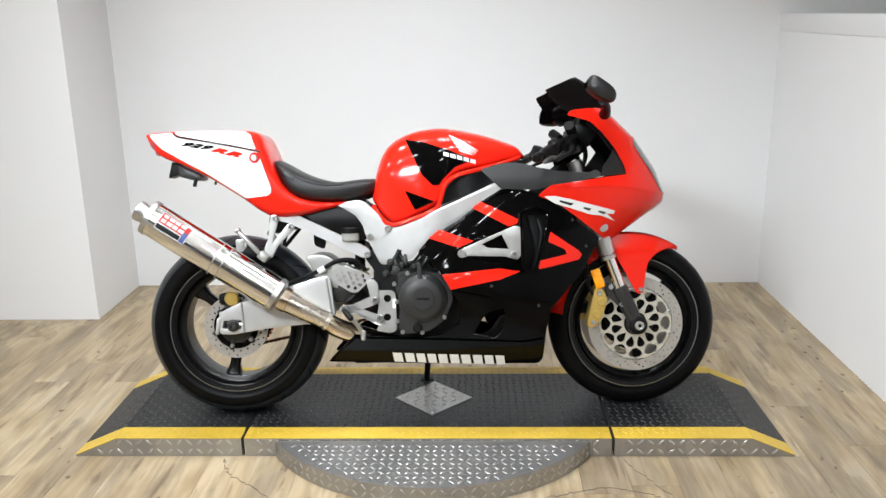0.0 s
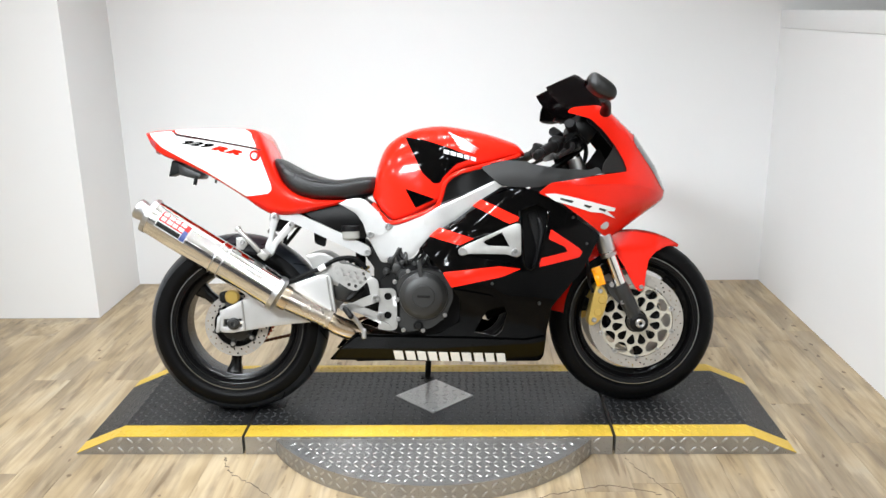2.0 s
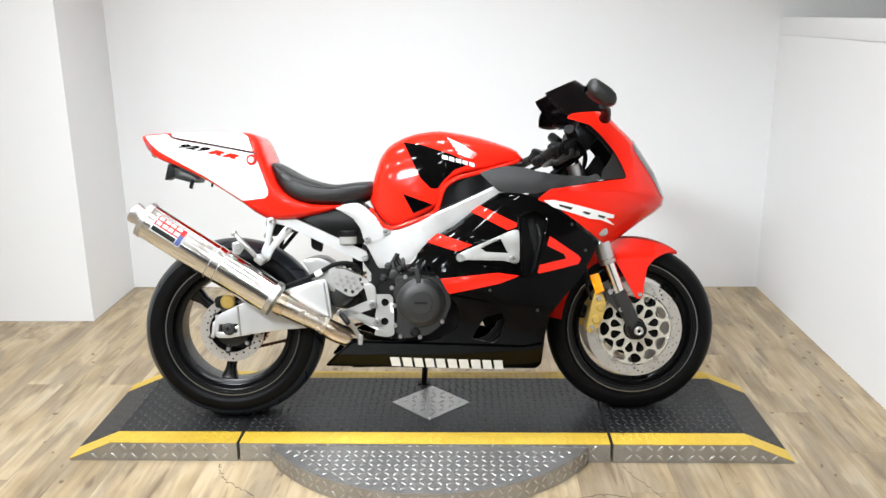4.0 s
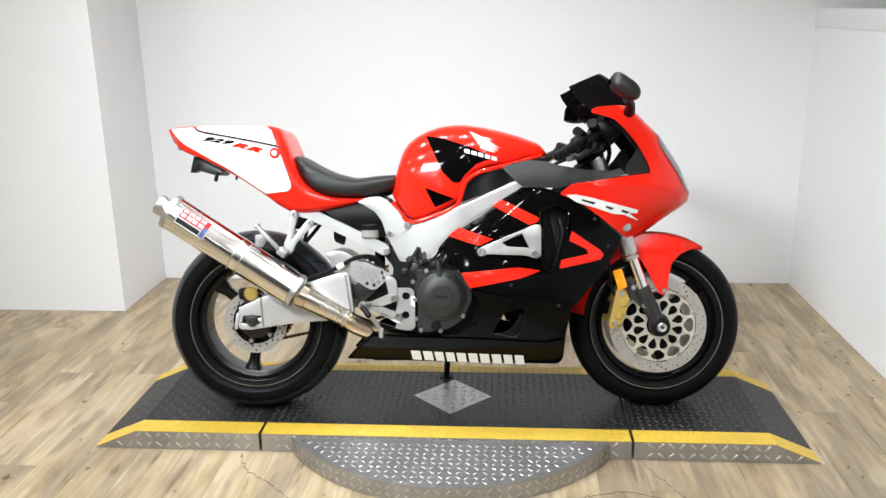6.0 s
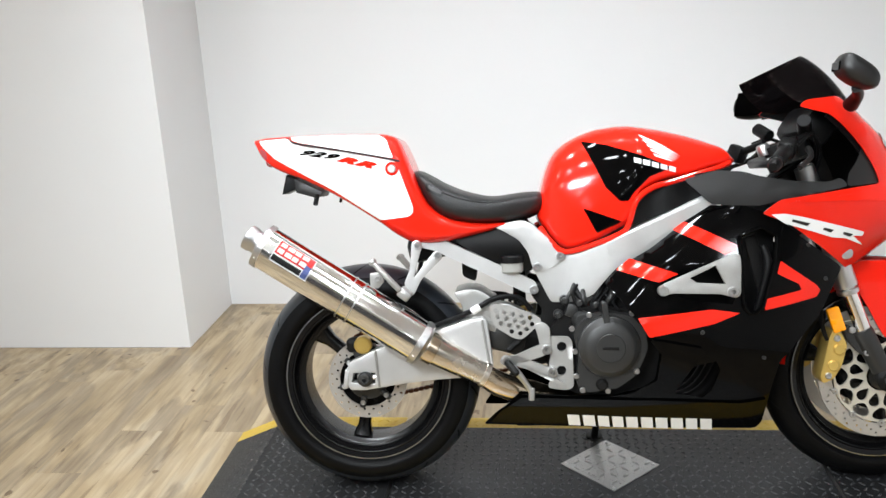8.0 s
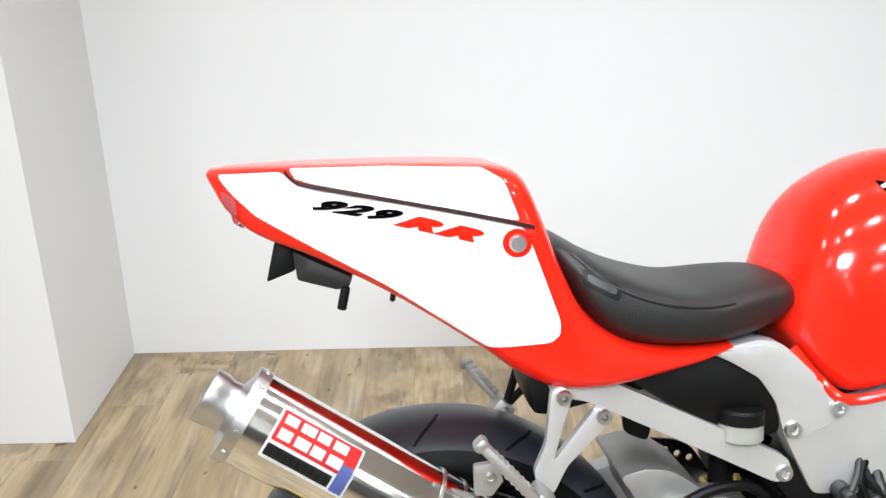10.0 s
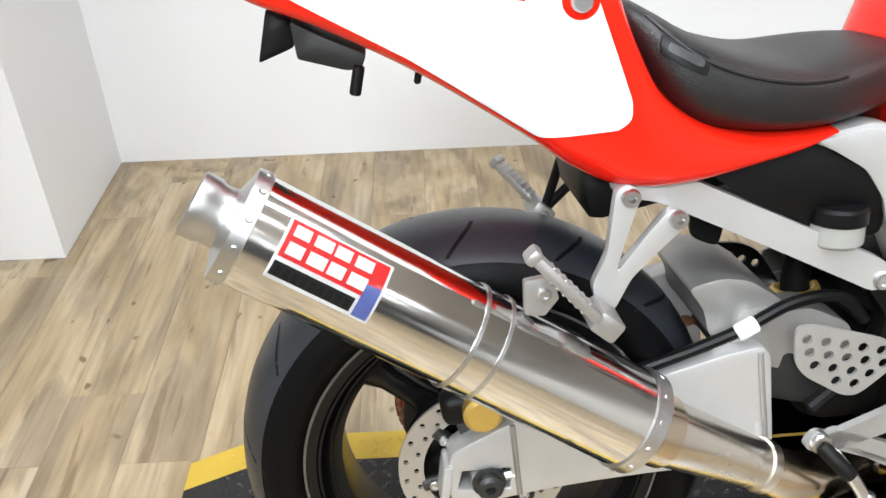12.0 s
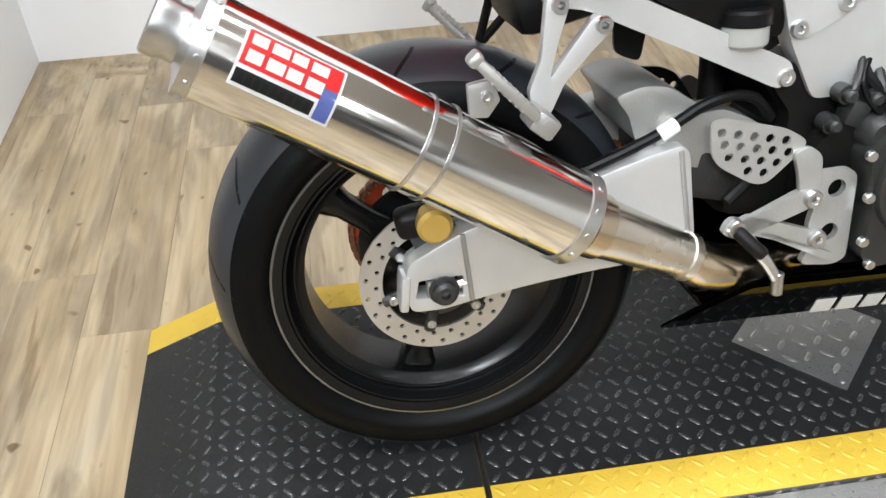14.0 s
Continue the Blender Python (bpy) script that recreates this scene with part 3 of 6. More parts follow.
def wheel(name, cx, cz, radius, wide, rimw, phase, tread, rim_r=0.216):
    """Tyre, cast rim with three hollow-backed spokes, hub and valve; local z runs across the machine."""
    m = Matrix.Translation((cx, 0, cz)) @ ACROSS
    root = empty(name, bike)
    # tyre: rounded crown, sidewall, bead
    rise = min(0.060, wide * 0.40)
    rc, w2 = radius - rise, rimw / 2

    def at_y(y):
        return rc + rise * math.sqrt(max(0.0, 1 - (2 * y / wide) ** 2))

    crown = [(at_y(-math.cos(math.pi * k / 32) * wide / 2), -math.cos(math.pi * k / 32) * wide / 2) for k in range(33)]
    bead = [(rim_r - 0.004, w2 - 0.006), (rim_r + 0.012, w2 - 0.001), (rim_r + 0.020, w2 + (wide / 2 - w2) * 0.55), (rc - 0.006, wide / 2 - 0.0008)]
    prof = [(r, -y) for r, y in bead] + crown + list(reversed(bead))
    tyre = part("tyre", bm_lathe(prof, 96, m), RUBBER, root, "black rubber tyre with a smooth tread")
    lim = 0.38 * wide
    face = [(r + 0.0012, y) for r, y in crown if abs(y) < lim + 0.012]
    part("tread", bm_lathe(face, 96, m), tread, tyre, "smooth tread band")
    # tread grooves
    gb = bmesh.new()
    for k in range(14):
        for s in (-1, 1):
            a0 = 2 * math.pi * (k + (0.5 if s > 0 else 0)) / 14
            way = []
            for q in range(6):
                y = s * (0.12 + 0.34 * q / 5) * wide
                r = at_y(y) + 0.0016
                a = a0 + 0.16 * (q / 5) ** 1.5
                way.append((r, a, y))
            pv = []
            for q, (r, a, y) in enumerate(way):
                wd = 0.0035 * (1 - 0.6 * abs(q / 5 - 0.5)) / r
                pv.append([gb.verts.new((r * math.cos(a + e), r * math.sin(a + e), y)) for e in (-wd, wd)])
            for p, q in zip(pv, pv[1:]):
                gb.faces.new((p[0], p[1], q[1], q[0]))
    gb.transform(m)
    part("tread_groove", gb, BLACK_PLASTIC, tyre)["kind"] = "stuff"
    for s in (-1, 1):
        ring = bm_lathe([(rim_r + 0.0135, s * (w2 + 0.003)), (rim_r + 0.0140, s * (w2 + 0.0072)), (rim_r + 0.0105, s * (w2 + 0.0076))], 96, m)
        part("rim_lip", ring, LIP, root)
        for dr, dy in ((-0.006, 0.002), (-0.019, -0.016)):
            ridge = bm_lathe([(rim_r + dr + 0.0022 * math.cos(b), s * (w2 + dy + 0.0022 * math.sin(b))) for b in np.linspace(0, 2 * math.pi, 8, endpoint=False)], 96, m, True)
            part("rim_ridge", ridge, RIM, root)
    rp = [(rim_r - 0.006, -w2 + 0.008), (rim_r + 0.011, -w2 + 0.002), (rim_r + 0.013, -w2 - 0.002), (rim_r + 0.010, -w2 - 0.006), (rim_r - 0.002, -w2 - 0.004), (rim_r - 0.010, -w2 + 0.010),
          (rim_r - 0.014, -w2 + 0.022), (rim_r - 0.034, -w2 + 0.030), (rim_r - 0.036, 0), (rim_r - 0.034, w2 - 0.030), (rim_r - 0.014, w2 - 0.022), (rim_r - 0.010, w2 - 0.010),
          (rim_r - 0.002, w2 + 0.004), (rim_r + 0.010, w2 + 0.006), (rim_r + 0.013, w2 + 0.002), (rim_r + 0.011, w2 - 0.002), (rim_r - 0.006, w2 - 0.008)]
    rim = part("rim", bm_lathe(rp, 96, m, True), RIM, root, "black cast alloy rim", smooth=50)
    part("hub", bm_lathe([(0.018, -0.06), (0.045, -0.055), (0.05, -0.02), (0.05, 0.02), (0.045, 0.055), (0.018, 0.06)], 32, m), RIM, rim)
    # added dark discs that keep the gaps behind the disc carriers dark
    part("hub_backing", bm_lathe([(0.05, -0.048), (0.098, -0.044), (0.100, -0.040), (0.098, -0.036), (0.05, -0.030)], 48, m), RIM, rim)
    part("hub_backing", bm_lathe([(0.05, 0.030), (0.098, 0.036), (0.100, 0.040), (0.098, 0.044), (0.05, 0.048)], 48, m), RIM, rim)
    for k in range(3):
        a = radians(phase + 120 * k)
        bm = bmesh.new()
        rings = []
        for r, hw, ht in ((0.040, 0.030, 0.024), (0.07, 0.021, 0.022), (0.11, 0.016, 0.020), (0.15, 0.017, 0.020), (rim_r - 0.038, 0.026, 0.024), (rim_r - 0.030, 0.036, 0.026)):
            rings.append([bm.verts.new((r, hw * c, ht * s)) for c, s in ((-1, -0.6), (-0.6, -1), (0.6, -1), (1, -0.6), (1, 0.6), (0.6, 1), (-0.6, 1), (-1, 0.6))])
        for p, q in zip(rings, rings[1:]):
            for i in range(8):
                bm.faces.new((p[i], p[(i + 1) % 8], q[(i + 1) % 8], q[i]))
        bm.transform(m @ Matrix.Rotation(a, 4, "Z"))
        part("spoke", bm, RIM, rim, smooth=60)
    av = radians(phase + 40)
    d = Vector((math.cos(av), math.sin(av), 0))
    bm = join_bm(bm_rod(d * (rim_r - 0.034), d * (rim_r - 0.06), 0.0045, 10), bm_rod(d * (rim_r - 0.058), d * (rim_r - 0.074), 0.0055, 10))
    bm.transform(m)
    part("valve", bm, BLACK_PLASTIC, rim)
    return root, m


def annulus(cx, cz, r0, r1, y, thick, holes=(), n=64):
    out = circle(cx, cz, r1, n)
    bm = bm_panel(out, flat(-y), thick, [circle(cx, cz, r0, n)] + list(holes), -1, step=0.02, soft=False)
    return bm


# rear wheel, disc, caliper, sprocket, chain
rear, mr = wheel("rear_wheel", RX, RZ, 0.312, 0.188, 0.145, 20, TREAD)
holes = [circle(RX + 0.087 * math.cos(a), RZ + 0.087 * math.sin(a), 0.0036, 8) for a in np.linspace(0, 2 * math.pi, 22, endpoint=False)]
holes += [circle(RX + 0.101 * math.cos(a), RZ + 0.101 * math.sin(a), 0.0038, 8) for a in np.linspace(0.14, 2 * math.pi + 0.14, 22, endpoint=False)]
part("brake_disc", annulus(RX, RZ, 0.078, 0.110, -0.083, 0.005, holes), DISC, rear, "drilled steel rear brake disc")
hub = part("disc_carrier", bm_lathe([(0.03, 0.05), (0.05, 0.06), (0.058, 0.075), (0.058, 0.08), (0.045, 0.082), (0.03, 0.082)], 32, mr), ENGINE, rear)
for k in range(6):
    a = 2 * math.pi * k / 6 + 0.3
    part("disc_arm", bm_rod((RX + 0.05 * math.cos(a), -0.080, RZ + 0.05 * math.sin(a)), (RX + 0.083 * math.cos(a), -0.080, RZ + 0.083 * math.sin(a)), 0.009, 10), ENGINE, rear)
    bolt(rear, RX + 0.068 * math.cos(a), -0.088, RZ + 0.068 * math.sin(a), 0.007)
# sprocket with teeth on the far side
outline = []
for k in range(42):
    a = 2 * math.pi * k / 42
    outline += [(RX + 0.097 * math.cos(a - 0.03), RZ + 0.097 * math.sin(a - 0.03)), (RX + 0.104 * math.cos(a + 0.02), RZ + 0.104 * math.sin(a + 0.02)), (RX + 0.104 * math.cos(a + 0.06), RZ + 0.104 * math.sin(a + 0.06))]
slots = [circle(RX + 0.075 * math.cos(a), RZ + 0.075 * math.sin(a), 0.013, 12) for a in np.linspace(0, 2 * math.pi, 6, endpoint=False)]
part("sprocket", bm_panel(outline, flat(-0.088), 0.006, [circle(RX, RZ, 0.045, 32)] + slots, -1, 0.02, False), SPROCKET, rear, "orange-red rear sprocket")
chain = empty("drive_chain", bike)
run = [Vector((RX + 0.105 * math.cos(a), 0.091, RZ + 0.105 * math.sin(a))) for a in np.linspace(radians(100), radians(262), 20)]
front_s = [Vector((-0.165 + 0.04 * math.cos(a), 0.091, 0.36 + 0.04 * math.sin(a))) for a in np.linspace(radians(-80), radians(80), 10)]
loop = run + front_s + [run[0]]
way = []
for a, b in zip(loop, loop[1:]):
    n = max(1, round((b - a).length / 0.0159))
    way += [a.lerp(b, k / n) for k in range(n)]
link_bm = bm_box(0.016, 0.018, 0.011, 0.003, None, 1)
link_me = bpy.data.meshes.new("chain_link")
link_bm.to_mesh(link_me)
link_bm.free()
link_me.materials.append(CHAIN)
for a, b in zip(way, way[1:] + way[:1]):
    ob = new("chain_link", link_me)
    ob.parent = chain
    d = b - a
    ob.matrix_basis = Matrix.Translation((a + b) / 2) @ Matrix.Rotation(-math.atan2(d.z, d.x), 4, "Y")
chain["label"] = "rusty drive chain"
cal = part("rear_caliper", bm_box(0.066, 0.040, 0.040, 0.012, pose(RX - 0.020, -0.090, RZ + 0.100, 0, -8, 0), 3), ENGINE_DARK, bike, "dark rear brake caliper with a gold piston cap")
part("piston_cap", bm_lathe([(0, 0.010), (0.019, 0.010), (0.024, 0.005), (0.024, -0.02), (0, -0.02)], 24, Matrix.Translation((RX - 0.004, -0.120, RZ + 0.102)) @ ACROSS), GOLD, cal)
part("bracket", bm_panel([(RX - 0.02, RZ + 0.03), (RX + 0.02, RZ + 0.03), (RX + 0.03, RZ + 0.09), (RX + 0.0, RZ + 0.11), (RX - 0.04, RZ + 0.09)], flat(0.100), 0.012, (), -1, 0.02), ENGINE, cal)

# front wheel, twin discs with open carriers
front, mf = wheel("front_wheel", FX, FZ, 0.294, 0.12, 0.090, 42, RUBBER)
for s in (-1, 1):
    holes = []
    for ring_r, cnt, ph in ((0.140, 24, 0), (0.149, 24, 0.09), (0.157, 24, 0.18)):
        holes += [circle(FX + ring_r * math.cos(a), FZ + ring_r * math.sin(a), 0.0033, 7) for a in np.linspace(ph, 2 * math.pi + ph, cnt, endpoint=False)]
    band = bm_panel(circle(FX, FZ, 0.166, 72), flat(0.078), 0.0045, [circle(FX, FZ, 0.130, 64)] + (holes if s < 0 else []), s, 0.012, False)
    bd = part("brake_disc", band, DISC, front, "drilled steel front brake disc")
    wins = []
    for k in range(12):
        a = 2 * math.pi * k / 12

        def window_at(r, da, hr, ht, tip):
            """A rounded window in the carrier, narrower towards the hub when tip is above 0."""
            out = []
            for q in range(14):
                b = 2 * math.pi * q / 14
                rr, tt = r + hr * math.cos(b), ht * math.sin(b) * (1 + tip * math.cos(b))
                out.append((FX + rr * math.cos(a + da + tt / r), FZ + rr * math.sin(a + da + tt / r)))
            return out
        wins += [window_at(0.104, 0, 0.0175, 0.0225, 0.3), window_at(0.067, math.pi / 12, 0.0195, 0.0125, 0.4)]
    part("carrier", bm_panel(circle(FX, FZ, 0.126, 64), flat(0.080), 0.006, [circle(FX, FZ, 0.040, 32)] + wins, s, 0.014, False), PALE_GOLD, bd, "pale gold spoked disc carrier")
    for k in range(10):
        a = 2 * math.pi * (k + 0.5) / 10
        part("rivet", bm_lathe([(0.003, 0.084), (0.007, 0.084), (0.0085, 0.081), (0.0085, 0.074)], 12, mf @ Matrix.Translation((0.1285 * math.cos(a), 0.1285 * math.sin(a), 0)) if s < 0 else mf @ pose(0, 0, 0, 180) @ Matrix.Translation((0.1285 * math.cos(a), 0.1285 * math.sin(a), 0))), STEEL, bd)

# forks
for s in (-1, 1):
    y = s * 0.103
    fork = empty("fork_leg", bike)
    fork["label"] = "chrome fork tube with a dark grey lower clamp"
    top, mid, axle = Vector((0.485, y, 0.86)), Vector((0.640, y, 0.415)), Vector((FX, y, FZ))
    knee = top.lerp(mid, 0.60)
    part("upper_tube", bm_rod(top, knee, 0.026, 24), STEEL, fork)
    part("collar", bm_rod(top.lerp(mid, 0.585), top.lerp(mid, 0.72), 0.030, 24), STEEL, fork)
    part("collar", bm_rod(top.lerp(mid, 0.73), top.lerp(mid, 0.76), 0.0285, 24), STEEL, fork)
    part("inner_tube", bm_rod(knee, mid.lerp(axle, 0.25), 0.0205, 24), POLISHED, fork)
    part("slider", bm_lathe([(0, -0.01), (0.026, -0.01), (0.028, 0.0), (0.027, 0.06), (0.024, 0.12), (0, 0.13)], 24, aim(mid, axle)), ENGINE, fork, "dark grey fork bottom")
    part("axle_clamp", bm_lathe([(0, 0.03), (0.022, 0.03), (0.032, 0.02), (0.036, -0.02), (0, -0.02)], 32, Matrix.Translation(axle) @ (ACROSS if s < 0 else pose(0, 0, 0, -90))), ENGINE_DARK, fork)
    part("axle_nut", bm_lathe([(0.006, 0.040), (0.012, 0.042), (0.016, 0.038), (0.016, 0.02), (0, 0.02)], 16, Matrix.Translation(axle) @ (ACROSS if s < 0 else pose(0, 0, 0, -90))), STEEL, fork)
    arm = [(0.600, 0.440), (0.650, 0.395), (0.665, 0.36), (0.635, 0.355), (0.60, 0.395), (0.585, 0.43)]
    part("caliper_lug", bm_panel(arm, flat(0.112), 0.02, (), s, 0.02), ENGINE, fork)
    cl = [(0.556, 0.430), (0.578, 0.420), (0.595, 0.385), (0.580, 0.330), (0.560, 0.295), (0.532, 0.283), (0.524, 0.300), (0.535, 0.345), (0.545, 0.395)]
    cb = part("front_caliper", bm_panel(cl, flat(0.118), 0.062, (), s, 0.02, True, 0.005), GOLD, fork, "gold four-piston front brake caliper")
    for bx, bz in ((0.567, 0.405), (0.545, 0.305)):
        bolt(cb, bx, s * 0.119, bz, 0.009, s)
    for bx, bz in ((0.573, 0.375), (0.558, 0.332)):
        part("piston_cap", bm_lathe([(0, 0.006), (0.012, 0.006), (0.015, 0.003), (0.015, -0.01), (0, -0.01)], 20, Matrix.Translation((bx, s * 0.119, bz)) @ (ACROSS if s < 0 else pose(0, 0, 0, -90))), GOLD, cb)
    bolt(fork, 0.608, s * 0.113, 0.425, 0.009, s)
    bolt(fork, 0.645, s * 0.118, 0.365, 0.009, s)
    refl = part("reflector", bm_panel([(0.533, 0.484), (0.563, 0.493), (0.584, 0.431), (0.554, 0.421)], flat(0.138), 0.012, (), s, 0.02, 0.002, 0.001), ORANGE, fork, "orange side reflector")
    hose = [(0.50, s * 0.12, 0.60), (0.52, s * 0.125, 0.52), (0.528, s * 0.122, 0.44), (0.545, s * 0.11, 0.40)]
    part("brake_hose", bm_tube(hose, 0.0055), BLACK_PLASTIC, fork)

# front fender
fen = empty("front_fender", bike)
fen["label"] = "glossy red front mudguard"


def fender_shell():
    bm = bmesh.new()
    rows = []
    angs = np.linspace(radians(172), radians(57), 34)
    for a in angs:
        row = []
        r = 0.312 + 0.008 * math.sin((math.degrees(a) - 55) / 117 * math.pi)
        for k in range(13):
            u = -1 + 2 * k / 12
            drop = 0.055 * abs(u) ** 2.5
            fw = 0.078 * min(1.0, 0.25 + max(0.0, math.degrees(a) - 57) / 28)
            row.append(bm.verts.new((FX + (r - drop * fw / 0.078) * math.cos(a), fw * u, FZ + (r - drop * fw / 0.078) * math.sin(a))))
        rows.append(row)
    for p, q in zip(rows, rows[1:]):
        for k in range(12):
            bm.faces.new((p[k], p[k + 1], q[k + 1], q[k]))
    bmesh.ops.solidify(bm, geom=bm.faces[:], thickness=0.003)
    return bm


part("shell", fender_shell(), RED, fen)
cheek = [(0.600, 0.585), (0.640, 0.605), (0.700, 0.606), (0.765, 0.592), (0.820, 0.574), (0.848, 0.558), (0.800, 0.548), (0.768, 0.535), (0.742, 0.505), (0.732, 0.450), (0.726, 0.402), (0.706, 0.395), (0.688, 0.425), (0.660, 0.480), (0.620, 0.545)]
for s in (-1, 1):
    part("cheek", bm_panel(cheek, lambda x, z: 0.088 - 0.22 * max(0, z - 0.545) - 0.55 * max(0, x - 0.775), 0.004, (), s, 0.014), RED, fen)
    bolt(fen, 0.716, s * 0.089, 0.412, 0.008, s)

# tank
TANK = Loft([(-0.208, 0.735, 0.75, 0.765, 0.075, 2.4, 2), (-0.195, 0.715, 0.745, 0.835, 0.098, 2.6, 3), (-0.170, 0.680, 0.735, 0.902, 0.120, 2.6, 4), (-0.130, 0.655, 0.725, 0.944, 0.138, 2.6, 5), (-0.062, 0.676, 0.74, 0.975, 0.152, 2.6, 5),
              (0.000, 0.708, 0.77, 0.985, 0.158, 2.6, 5), (0.022, 0.722, 0.79, 0.986, 0.158, 2.6, 5), (0.036, 0.755, 0.815, 0.986, 0.158, 2.6, 5), (0.055, 0.798, 0.845, 0.984, 0.157, 2.6, 5), (0.110, 0.826, 0.865, 0.975, 0.150, 2.5, 4), (0.185, 0.842, 0.87, 0.957, 0.134, 2.5, 4),
              (0.250, 0.860, 0.88, 0.936, 0.112, 2.4, 3), (0.295, 0.868, 0.885, 0.917, 0.088, 2.2, 2.5), (0.318, 0.872, 0.882, 0.892, 0.06, 2, 2)])
tank = part("fuel_tank", TANK.bm(110, 22), RED, bike, "glossy red fuel tank with black flashes", smooth=50)


def decal(name, outline, loft, mat, parent, lift=0.0015, label="", side=-1, step=0.008, soft=0.003):
    return part(name, bm_panel(outline, lambda x, z: loft.width(x, z, lift), 0.004, (), side, step, soft), mat, parent, label)


for s in (-1, 1):
    decal("flash", [(-0.092, 0.946), (-0.030, 0.934), (0.060, 0.902), (0.135, 0.868), (0.078, 0.848), (0.034, 0.806), (0.022, 0.786), (0.0, 0.786), (-0.036, 0.822)], TANK, BLACK, tank, 0.0025, "black gloss flash", s)
    decal("flash", [(-0.095, 0.770), (0.005, 0.732), (-0.061, 0.704)], TANK, BLACK, tank, 0.0025, "black gloss flash", s)
    for k in range(5):
        x0, z0 = 0.056 + 0.008 * k, 0.958 - 0.0130 * k
        x1, z1 = 0.158 - 0.004 * k, 0.897 - 0.0035 * k
        decal("wing_feather", [(x0, z0), (x0 + 0.5 * (x1 - x0), z0 + 0.46 * (z1 - z0) + 0.0014), (x1, z1), (x0 + 0.5 * (x1 - x0), z0 + 0.52 * (z1 - z0) - 0.0034), (x0 + 0.004, z0 - 0.007)], TANK, WHITE, tank, 0.003 + 0.0002 * k, "silver wing emblem", s, 0.01, False)
    for k in range(5):
        x0, z0 = 0.038 + 0.0225 * k, 0.898 - 0.0062 * k
        decal("emblem_block", [(x0, z0), (x0 + 0.018, z0 - 0.005), (x0 + 0.018, z0 - 0.018), (x0, z0 - 0.013)], TANK, WHITE, tank, 0.003, "pale emblem block", s, 0.008, False)

for s in (-1, 1):
    lip = [(-0.205, s * 0.098, 0.720), (-0.180, s * 0.120, 0.684), (-0.140, s * 0.134, 0.655), (-0.058, s * 0.150, 0.677), (0.004, s * 0.160, 0.704), (0.022, s * 0.163, 0.728), (0.042, s * 0.163, 0.786), (0.084, s * 0.158, 0.818), (0.146, s * 0.146, 0.834), (0.250, s * 0.118, 0.860), (0.300, s * 0.085, 0.876)]
    part("tank_lip", bm_tube(lip, 0.0075, 10, 5), RED, tank)

# seat
SEAT = Loft([(-0.548, 0.862, 0.872, 0.882, 0.080, 2.4, 2), (-0.530, 0.832, 0.856, 0.883, 0.118, 3.0, 2.4), (-0.500, 0.778, 0.825, 0.868, 0.146, 3.4, 2.8), (-0.463, 0.743, 0.798, 0.846, 0.157, 3.6, 3.0), (-0.404, 0.733, 0.776, 0.821, 0.158, 3.8, 3.0), (-0.328, 0.731, 0.766, 0.805, 0.146, 3.8, 3.0),
              (-0.252, 0.737, 0.776, 0.813, 0.120, 3.4, 2.6), (-0.205, 0.752, 0.786, 0.815, 0.096, 2.8, 2.2), (-0.180, 0.772, 0.785, 0.798, 0.05, 2, 2)])
seat = part("seat", SEAT.bm(56, 10), LEATHER, bike, "black leather solo seat", smooth=60)
decal("badge", [(-0.505, 0.851), (-0.457, 0.826), (-0.463, 0.808), (-0.507, 0.831)], SEAT, BLACK_PLASTIC, seat, 0.003, "small rubber badge")
decal("badge_bar", [(-0.499, 0.844), (-0.464, 0.825), (-0.467, 0.817), (-0.501, 0.835)], SEAT, ENGINE, seat, 0.0042)
for s in (-1, 1):
    pts = [(x, s * (SEAT.width(x, SEAT.at(x)[2] + 0.026) + 0.0008), SEAT.at(x)[2] + 0.026) for x in np.linspace(-0.515, -0.30, 14)]
    part("piping", bm_tube(pts, 0.0022, 6, 3), LEATHER, seat)

# tail
TAIL = Loft([(-0.988, 0.968, 0.976, 0.984, 0.04, 2, 2.5), (-0.962, 0.93, 0.958, 0.987, 0.072, 3, 5), (-0.924, 0.898, 0.935, 0.988, 0.092, 4.5, 5), (-0.846, 0.866, 0.912, 0.989, 0.117, 6, 5), (-0.745, 0.814, 0.878, 0.989, 0.137, 7, 5), (-0.632, 0.741, 0.818, 0.985, 0.154, 7, 5),
              (-0.6, 0.716, 0.805, 0.98, 0.159, 7, 5), (-0.576, 0.700, 0.795, 0.966, 0.162, 6, 4.5), (-0.556, 0.690, 0.78, 0.925, 0.165, 5, 4.5), (-0.533, 0.684, 0.765, 0.865, 0.167, 4, 4.5), (-0.503, 0.683, 0.748, 0.802, 0.168, 3.6, 4.5),
              (-0.458, 0.687, 0.732, 0.764, 0.165, 3.4, 4), (-0.4, 0.697, 0.724, 0.745, 0.155, 3, 3), (-0.34, 0.711, 0.727, 0.741, 0.142, 2.6, 2.5), (-0.300, 0.727, 0.734, 0.740, 0.128, 2, 2)])
tail = part("tail_cowl", TAIL.bm(110, 22), RED, bike, "red tail fairing with white side panels", smooth=50)
